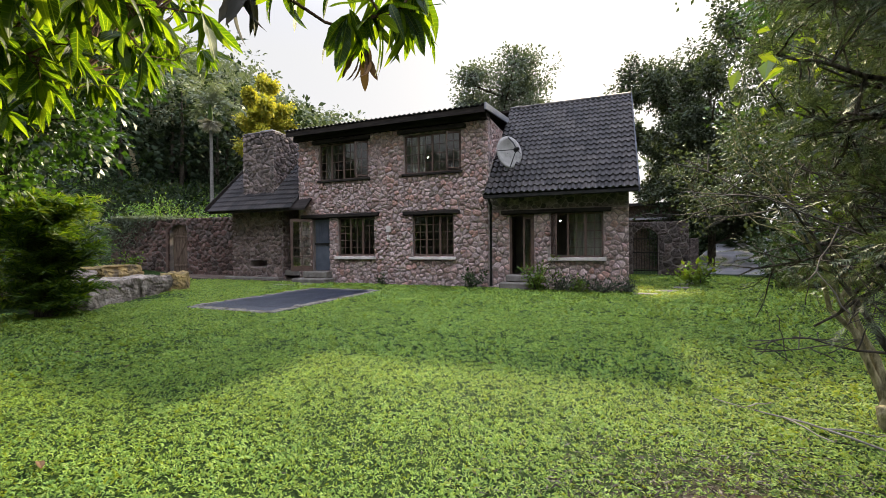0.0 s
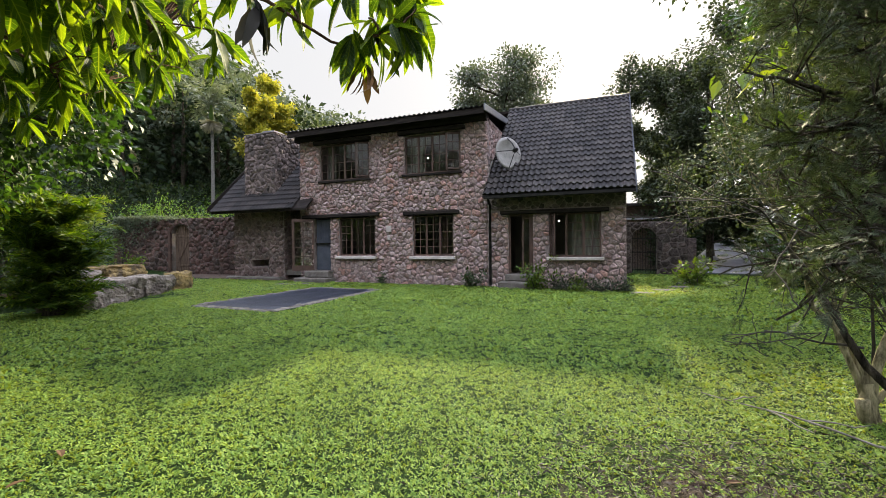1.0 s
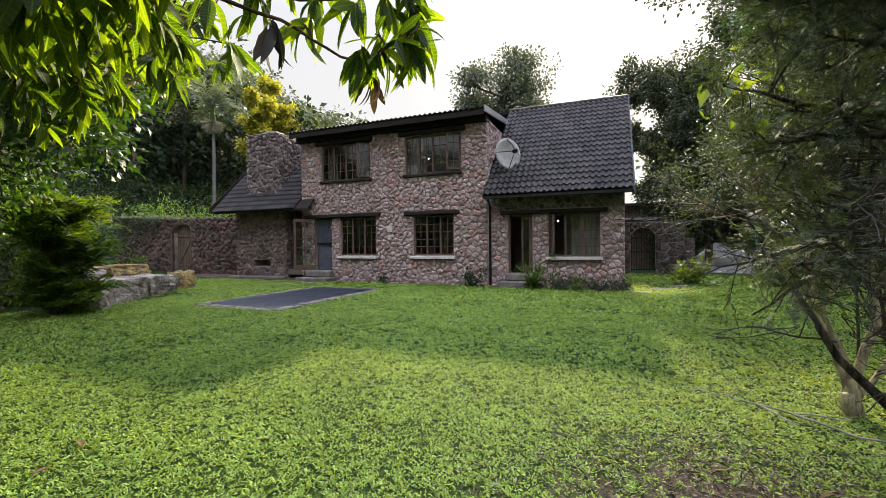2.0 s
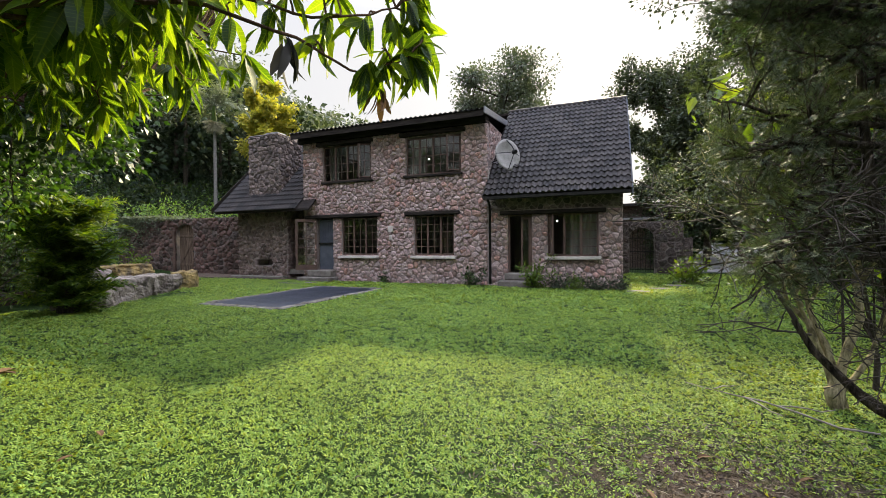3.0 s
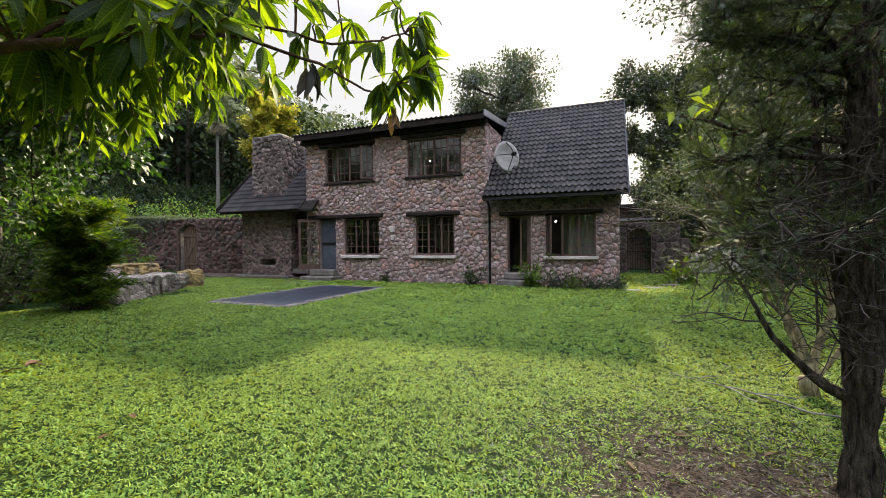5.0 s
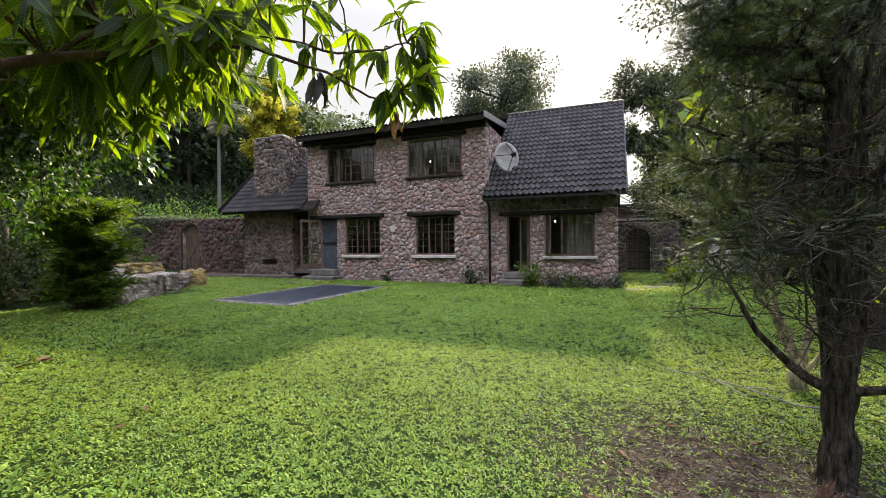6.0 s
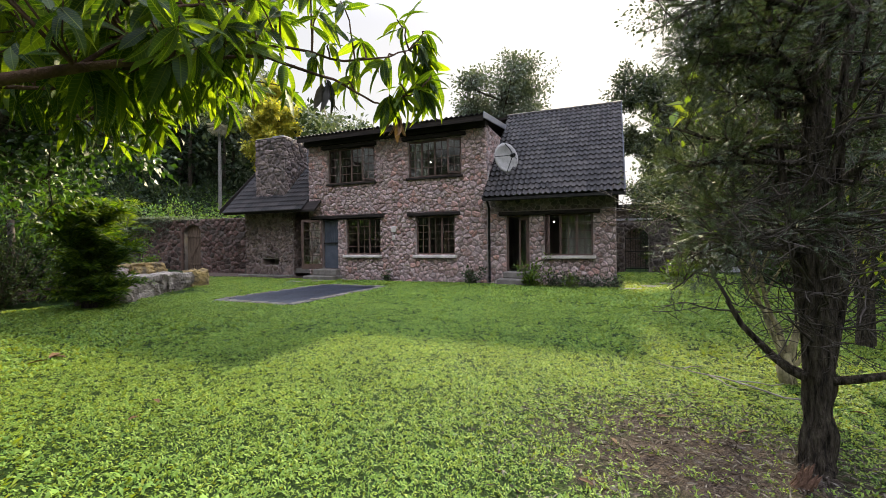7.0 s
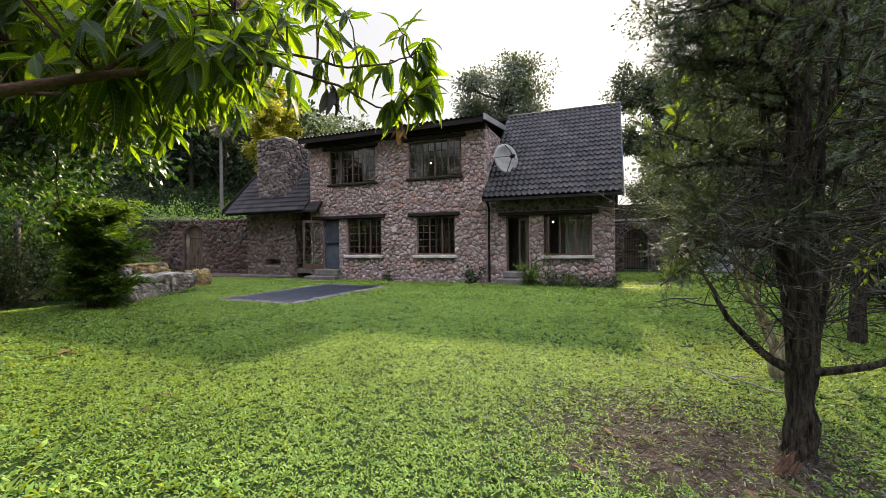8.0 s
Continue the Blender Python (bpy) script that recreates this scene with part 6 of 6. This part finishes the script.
# litter on the lawn
def fallen(x, y, size, rot, label):
    v = [(a * size, b * size, c * size * 1.4 + 0.03) for a, b, c in LONG_LEAF[0]]
    me = np_mesh("fallen_leaf", v + [(a, b, c + 0.003) for a, b, c in v], LONG_LEAF[1] + [tuple(i + len(v) for i in t) for t in LONG_LEAF[1]])
    tagged(put("fallen_leaf", me, M_DEADLEAF, None, "", pose(x, y, ground_z(x, y), 8, 12, rot)), label, "leaf", "fallen leaves")


for x, y, sz, rot in ((-3.23, 1.42, 0.17, 70), (-5.95, 1.93, 0.32, 40), (-5.8, 2.02, 0.26, 100), (-5.85, 1.88, 0.22, 170), (-3.1, 1.1, 0.1, 10), (-0.9, 5.2, 0.12, 30), (-4.6, 4.0, 0.1, 80), (-1.2, 4.6, 0.09, 140),
                      (0.4, 2.0, 0.12, 20), (1.1, 1.6, 0.1, 200), (0.7, 2.6, 0.11, 300), (1.3, 2.6, 0.12, 120), (0.2, 1.5, 0.1, 250), (-6.4, 3.2, 0.1, 10), (-5.1, 3.1, 0.1, 210), (2.3, 3.4, 0.12, 50)):
    fallen(x, y, sz, rot, "dry brown leaf lying on the grass")
lr = np.random.default_rng(31)
ln = 8200
lx, ly = lr.normal(1.0, 0.75, ln), lr.normal(2.2, 0.6, ln)
lx[6200:], ly[6200:] = lr.normal(2.2, 1.3, ln - 6200), lr.normal(4.6, 1.7, ln - 6200)
lsz = np.where(np.arange(ln) < 6200, lr.uniform(0.025, 0.075, ln), lr.uniform(0.015, 0.05, ln))
lp = np.stack([lx, ly, [ground_z(a, b) + 0.022 for a, b in zip(lx, ly)]], 1)
tagged(put("leaf_litter", leaf_mesh("leaf_litter", LEAFLET, lp, np.stack([lr.normal(0, 1, ln), lr.normal(0, 1, ln), lr.uniform(-0.1, 0.5, ln)], 1), lsz), M_LITTER), "dry leaf litter and twigs on bare soil", "litter", kind="stuff")
stick = Soup()
random.seed(9)
stick.tube(bend((0.85, 4.3, 0.0), (2.0, 3.5, -0.04), 6, 0.1), [0.005, 0.006, 0.007, 0.008, 0.009, 0.009, 0.008], 6)
for a, b in (((1.3, 4.0, 0.0), (1.45, 3.6, 0.02)), ((1.5, 3.85, 0), (1.9, 3.85, 0.03)), ((1.1, 4.15, 0), (1.3, 4.3, 0.02))):
    stick.tube(bend(a, b, 4, 0.05), [0.007, 0.006, 0.006, 0.005, 0.004], 5)
tagged(put("fallen_branch", stick.mesh("fallen_branch"), M_DRYWOOD), "dry grey branch lying on the grass", "branch")
log = Soup()
random.seed(14)
for k in range(9):   # splintered pieces of a broken stem
    a, h = k * 0.7, random.uniform(0.07, 0.17)
    c = Vector((0.028 * math.cos(a), 0.028 * math.sin(a), 0))
    log.tube([c + Vector((0, 0, -0.06)), c * 1.1 + Vector((0, 0, h * 0.5)), c * 1.5 + Vector((random.gauss(0, 0.01), random.gauss(0, 0.01), h))], [0.02, 0.016, 0.002], 6)
log.v = [tuple(Vector(v) + noise.noise_vector(Vector(v) * 40) * 0.008) for v in log.v]
tagged(put("stump", log.mesh("stump", False), M_LIMB, None, "", pose(1.36, 1.95, -0.04, 20, 25, 40)), "splintered reddish-brown stump at the foot of the tree", "stump")


# ---- roof tiles ----
def tile_mesh(w, l):
    n, v, f = 12, [], []
    for i in range(n + 1):
        u = i / n
        h = 0.062 * (0.5 + 0.5 * math.cos(u * 4 * math.pi + math.pi)) ** 1.6
        v += [(u * w, 0, 0.046 + h), (u * w, l + 0.05, h + 0.004), (u * w, 0.02, 0.0)]
    for i in range(n):
        a, b = i * 3, i * 3 + 3
        f += [(a, b, b + 1, a + 1), (a + 2, b + 2, b, a)]
    return np_mesh("tile", v, f)


def lay_tiles(parent, x0, x1, y0, z0, y1, z1):
    slope = math.atan2(z1 - z0, y1 - y0)
    length = math.hypot(y1 - y0, z1 - z0)
    cols, rows = round((x1 - x0) / 0.35), round(length / 0.29)
    w, l = (x1 - x0) / cols, length / rows
    me = tile_mesh(w - 0.003, l)
    me.materials.append(M_TILE)
    for r in range(rows):
        for c in range(cols):
            d = r * l
            m = pose(x0 + c * w, y0 + d * math.cos(slope), z0 + d * math.sin(slope), 0, 0, 0) @ Matrix.Rotation(slope + random.uniform(-0.006, 0.006), 4, "X")
            ob = put("tile", me, None, parent)
            ob.matrix_basis = m
    return w


random.seed(2)
lay_tiles(roof_right, WX1 + 0.0, 0.8, EAVE_Y - 0.05, EAVE_Z - 0.06, RIDGE_Y, RIDGE_Z - 0.02)
lay_tiles(roof_left, -15.45, WX0 + 0.0, EAVE_Y + 0.05, EAVE_Z - 0.16, RIDGE_Y, RIDGE_Z - 0.02)
ridge_s = Soup().tube([(0, 0, 0), (0.42, 0, 0)], [0.1, 0.115], 10)
ridge_me = ridge_s.mesh("ridge_tile")
ridge_me.materials.append(M_TILE)
for k in range(11):
    ob = put("ridge_tile", ridge_me, None, roof_right)
    ob.matrix_basis = pose(WX1 + 0.0 + k * 0.395, RIDGE_Y, RIDGE_Z - 0.03)
for x, nm in ((0.8, "verge"), (-15.47, "verge")):
    bm = bmesh.new()
    q = [bm.verts.new(p) for p in ((x, EAVE_Y - 0.06, EAVE_Z - 0.2), (x + 0.035, EAVE_Y - 0.06, EAVE_Z - 0.2), (x + 0.035, EAVE_Y - 0.06, EAVE_Z + 0.02), (x, EAVE_Y - 0.06, EAVE_Z + 0.02),
                                   (x, RIDGE_Y, RIDGE_Z - 0.14), (x + 0.035, RIDGE_Y, RIDGE_Z - 0.14), (x + 0.035, RIDGE_Y, RIDGE_Z + 0.08), (x, RIDGE_Y, RIDGE_Z + 0.08))]
    for f in ((0, 1, 2, 3), (7, 6, 5, 4), (0, 4, 5, 1), (1, 5, 6, 2), (2, 6, 7, 3), (3, 7, 4, 0)):
        bm.faces.new([q[i] for i in f])
    hpart(nm, bm, M_VERGE if x > 0 else M_BEAM, "thin verge trim along the roof edge")


# ---- rubble stones ----
def clip(poly, px, pz, nx, nz):
    """The part of a convex outline on the side of p against the normal."""
    out = []
    for (ax, az), (bx, bz) in zip(poly, poly[1:] + poly[:1]):
        da, db = (ax - px) * nx + (az - pz) * nz, (bx - px) * nx + (bz - pz) * nz
        if da <= 0:
            out.append((ax, az))
        if (da < 0 < db) or (db < 0 < da):
            t = da / (da - db)
            out.append((ax + (bx - ax) * t, az + (bz - az) * t))
    return out


def rubble(u0, u1, z0, z1, holes, sx, sz, seed):
    """Outlines of fitted stones that fill a wall round its openings."""
    r = random.Random(seed)
    nu, nz = max(1, round((u1 - u0) / sx)), max(1, round((z1 - z0) / sz))
    du, dz = (u1 - u0) / nu, (z1 - z0) / nz
    pts = {}
    for j in range(-2, nz + 2):
        for i in range(-2, nu + 2):
            off = 0.5 if j % 2 else 0.0
            pts[i, j] = (u0 + (i + 0.25 + off + r.uniform(-0.42, 0.42)) * du, z0 + (j + 0.5 + r.uniform(-0.42, 0.42)) * dz)
            if r.random() < 0.13:
                pts[i, j] = (1e6, 1e6)
    out = []
    for j in range(-1, nz + 1):
        for i in range(-1, nu + 1):
            x, z = pts[i, j]
            if x > 1e5:
                continue
            poly = [(x - 3 * du, z - 3 * dz), (x + 3 * du, z - 3 * dz), (x + 3 * du, z + 3 * dz), (x - 3 * du, z + 3 * dz)]
            for b in range(-2, 3):
                for a in range(-2, 3):
                    q = pts.get((i + a, j + b))
                    if (a or b) and q and q[0] < 1e5 and len(poly) > 2:
                        poly = clip(poly, (x + q[0]) / 2, (z + q[1]) / 2, q[0] - x, q[1] - z)
            for px, pz, nx, nzv in ((u0, 0, -1, 0), (u1, 0, 1, 0), (0, z0, 0, -1), (0, z1, 0, 1)):
                if len(poly) > 2:
                    poly = clip(poly, px, pz, nx, nzv)
            dead = False
            for hx0, hz0, hx1, hz1 in holes:
                if len(poly) < 3 or max(p[0] for p in poly) <= hx0 or min(p[0] for p in poly) >= hx1 or max(p[1] for p in poly) <= hz0 or min(p[1] for p in poly) >= hz1:
                    continue
                cx, cz = sum(p[0] for p in poly) / len(poly), sum(p[1] for p in poly) / len(poly)
                gaps = [(hx0 - cx, (hx0, 0, 1, 0)), (cx - hx1, (hx1, 0, -1, 0)), (hz0 - cz, (0, hz0, 0, 1)), (cz - hz1, (0, hz1, 0, -1))]
                g = max(gaps)
                if g[0] < -0.06:
                    dead = True
                    break
                poly = clip(poly, *g[1])
            if dead or len(poly) < 3:
                continue
            area = 0.5 * abs(sum(a[0] * b[1] - b[0] * a[1] for a, b in zip(poly, poly[1:] + poly[:1])))
            if area > 0.003:
                out.append(poly)
    return out


def arch_cut(poly, cx, spring, half, rise):
    """Cuts a stone back to the outside of an arched opening."""
    px, pz = sum(p[0] for p in poly) / len(poly), sum(p[1] for p in poly) / len(poly)
    ex, ez = (px - cx) / half, (pz - spring) / rise
    d = math.hypot(ex, ez)
    if ez < 0 or d > 2.2:
        return poly
    if d < 0.85:
        return []
    ex, ez = ex / d, ez / d
    return clip(poly, cx + ex * half, spring + ez * rise, -ex / half, -ez / rise)


def stone_shape(poly, r, proud, joint):
    """Corners and faces of one rounded stone; y points into the wall."""
    cx, cz = sum(p[0] for p in poly) / len(poly), sum(p[1] for p in poly) / len(poly)
    soft = []
    for (ax, az), (bx, bz) in zip(poly, poly[1:] + poly[:1]):
        if math.hypot(bx - ax, bz - az) < 0.02:
            soft.append(((ax + bx) / 2, (az + bz) / 2))
            continue
        soft += [(ax + (bx - ax) * 0.2, az + (bz - az) * 0.2), (ax + (bx - ax) * 0.8, az + (bz - az) * 0.8)]
    n = len(soft)
    size = math.sqrt(sum((p[0] - cx) ** 2 + (p[1] - cz) ** 2 for p in soft) / n)
    k0 = max(0.5, 1 - joint / size)
    h = proud * r.uniform(0.55, 1.15)
    tx, tz = r.uniform(-0.16, 0.16), r.uniform(-0.2, 0.12)
    verts = []
    for k, y in ((k0, 0.03), (k0 * 0.95, -h * 0.5), (k0 * 0.62, -h * 0.95)):
        for x, z in soft:
            wob = 1 + r.uniform(-0.08, 0.08)
            x2, z2 = cx + (x - cx) * k * wob, cz + (z - cz) * k * wob
            verts.append((x2, y + ((x2 - cx) * tx + (z2 - cz) * tz if y < 0 else 0), z2))
    verts.append((cx, -h * r.uniform(0.95, 1.15), cz))
    faces = []
    for ring in (0, 1):
        for i in range(n):
            q = (i + 1) % n
            a, b, c, d = ring * n + i, ring * n + q, (ring + 1) * n + q, (ring + 1) * n + i
            faces += [(a, b, c), (a, c, d)]
    faces += [(2 * n + i, 2 * n + (i + 1) % n, 3 * n) for i in range(n)]
    return verts, faces


def lay_stones(parent, m, u0, u1, z0, z1, holes, mat, seed, sx=0.215, sz=0.13, proud=0.062, joint=0.012, centre=(0, 1.5), most=300, arch=None):
    """Fits stones on a wall's face: the nearest to centre are parts, the rest one joined part."""
    r = random.Random(seed + 100)
    polys = rubble(u0, u1, z0, z1, holes, sx, sz, seed)
    if arch:
        polys = [q for q in (arch_cut(p, *arch) for p in polys) if len(q) > 2]
    polys.sort(key=lambda p: math.hypot(p[0][0] - centre[0], p[0][1] - centre[1]))
    rest = Soup()
    for i, p in enumerate(polys):
        v, f = stone_shape(p, r, proud, joint)
        v = [tuple(m @ Vector(q)) for q in v]
        if i < most:
            put("stone", np_mesh("stone", v, f), mat, parent)
        else:
            rest.add(v, f)
    if rest.v:
        tagged(put("stone_infill", np_mesh("stone_infill", rest.v, rest.f), mat, parent), kind="stuff")


face_y = Matrix.Translation((0, WY + 0.05, 0))
lay_stones(main_wall, face_y, WX0, WX1, -0.1, 5.4, MAIN_HOLES + [(-10.98, 2.42, -7.58, 2.55), (-6.58, 2.4, -4.53, 2.53), (-10.4, 5.2, -7.9, 5.42), (-6.77, 5.2, -4.3, 5.42), (-9.42, 0.87, -7.7, 0.97), (-6.36, 0.87, -4.66, 0.97)],
           M_STONE, 1, centre=(-5.5, 2.2))
lay_stones(wing_wall, face_y, WX1 + 0.1, RX1, -0.1, 2.42, WING_HOLES + [(-3.12, 2.3, 0.12, 2.45), (-1.68, 0.86, -0.02, 0.97)], M_STONE, 2, 0.225, 0.142, 0.062, centre=(-1, 1))
# band above the lintel: the eaves' shade is put into darker stone
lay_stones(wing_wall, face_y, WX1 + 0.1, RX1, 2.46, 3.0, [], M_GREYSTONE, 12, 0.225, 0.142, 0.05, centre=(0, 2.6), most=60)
side_x = pose(WX1 - 0.04, 0, 0, 0, 0, 90)
for o in house.children:
    if o.name.startswith("dormer_side_wall") and o.data.vertices[0].co.x > -8:
        lay_stones(o, side_x, WY + 0.0, 16.0, 2.7, 5.5, [], M_STONE, 3, most=120)
lay_stones(breast, Matrix.Translation((0, 13.2, 0)), -14.85, -12.17, 0.0, 2.9, [(-13.87, 0.53, -12.96, 0.82)], M_BREAST_SHADE, 4, 0.25, 0.16, centre=(-13.3, 1.2), most=160)
lay_stones(breast, pose(-12.17, 0, 0, 0, 0, 90), 13.2, 14.4, 0.0, 2.9, [], M_BREAST_SHADE, 5, 0.25, 0.16, most=60)
lay_stones(stack, Matrix.Translation((0, 13.2, 0)), -14.2, -12.57, 3.0, 6.02, [], M_GREYSTONE, 6, 0.24, 0.155, centre=(-13, 4.5), most=130)
lay_stones(stack, pose(-12.57, 0, 0, 0, 0, 90), 13.2, 14.6, 3.0, 6.02, [], M_GREYSTONE, 7, 0.24, 0.155, centre=(13.5, 4.5), most=110)
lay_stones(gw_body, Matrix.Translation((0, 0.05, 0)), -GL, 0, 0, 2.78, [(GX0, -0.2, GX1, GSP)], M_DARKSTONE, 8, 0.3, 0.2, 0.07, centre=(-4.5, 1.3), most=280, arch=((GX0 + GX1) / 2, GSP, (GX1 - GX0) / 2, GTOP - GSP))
lay_stones(sw_body, pose(0, 0.4, 0, 0, 0, 180), 0, 2.53, 0, 2.28, [(0.42, -0.2, 1.42, 1.55)], M_SHADEDSTONE, 9, 0.32, 0.22, 0.05, centre=(1.5, 1.2), most=150, arch=(0.92, 1.55, 0.5, 0.47))
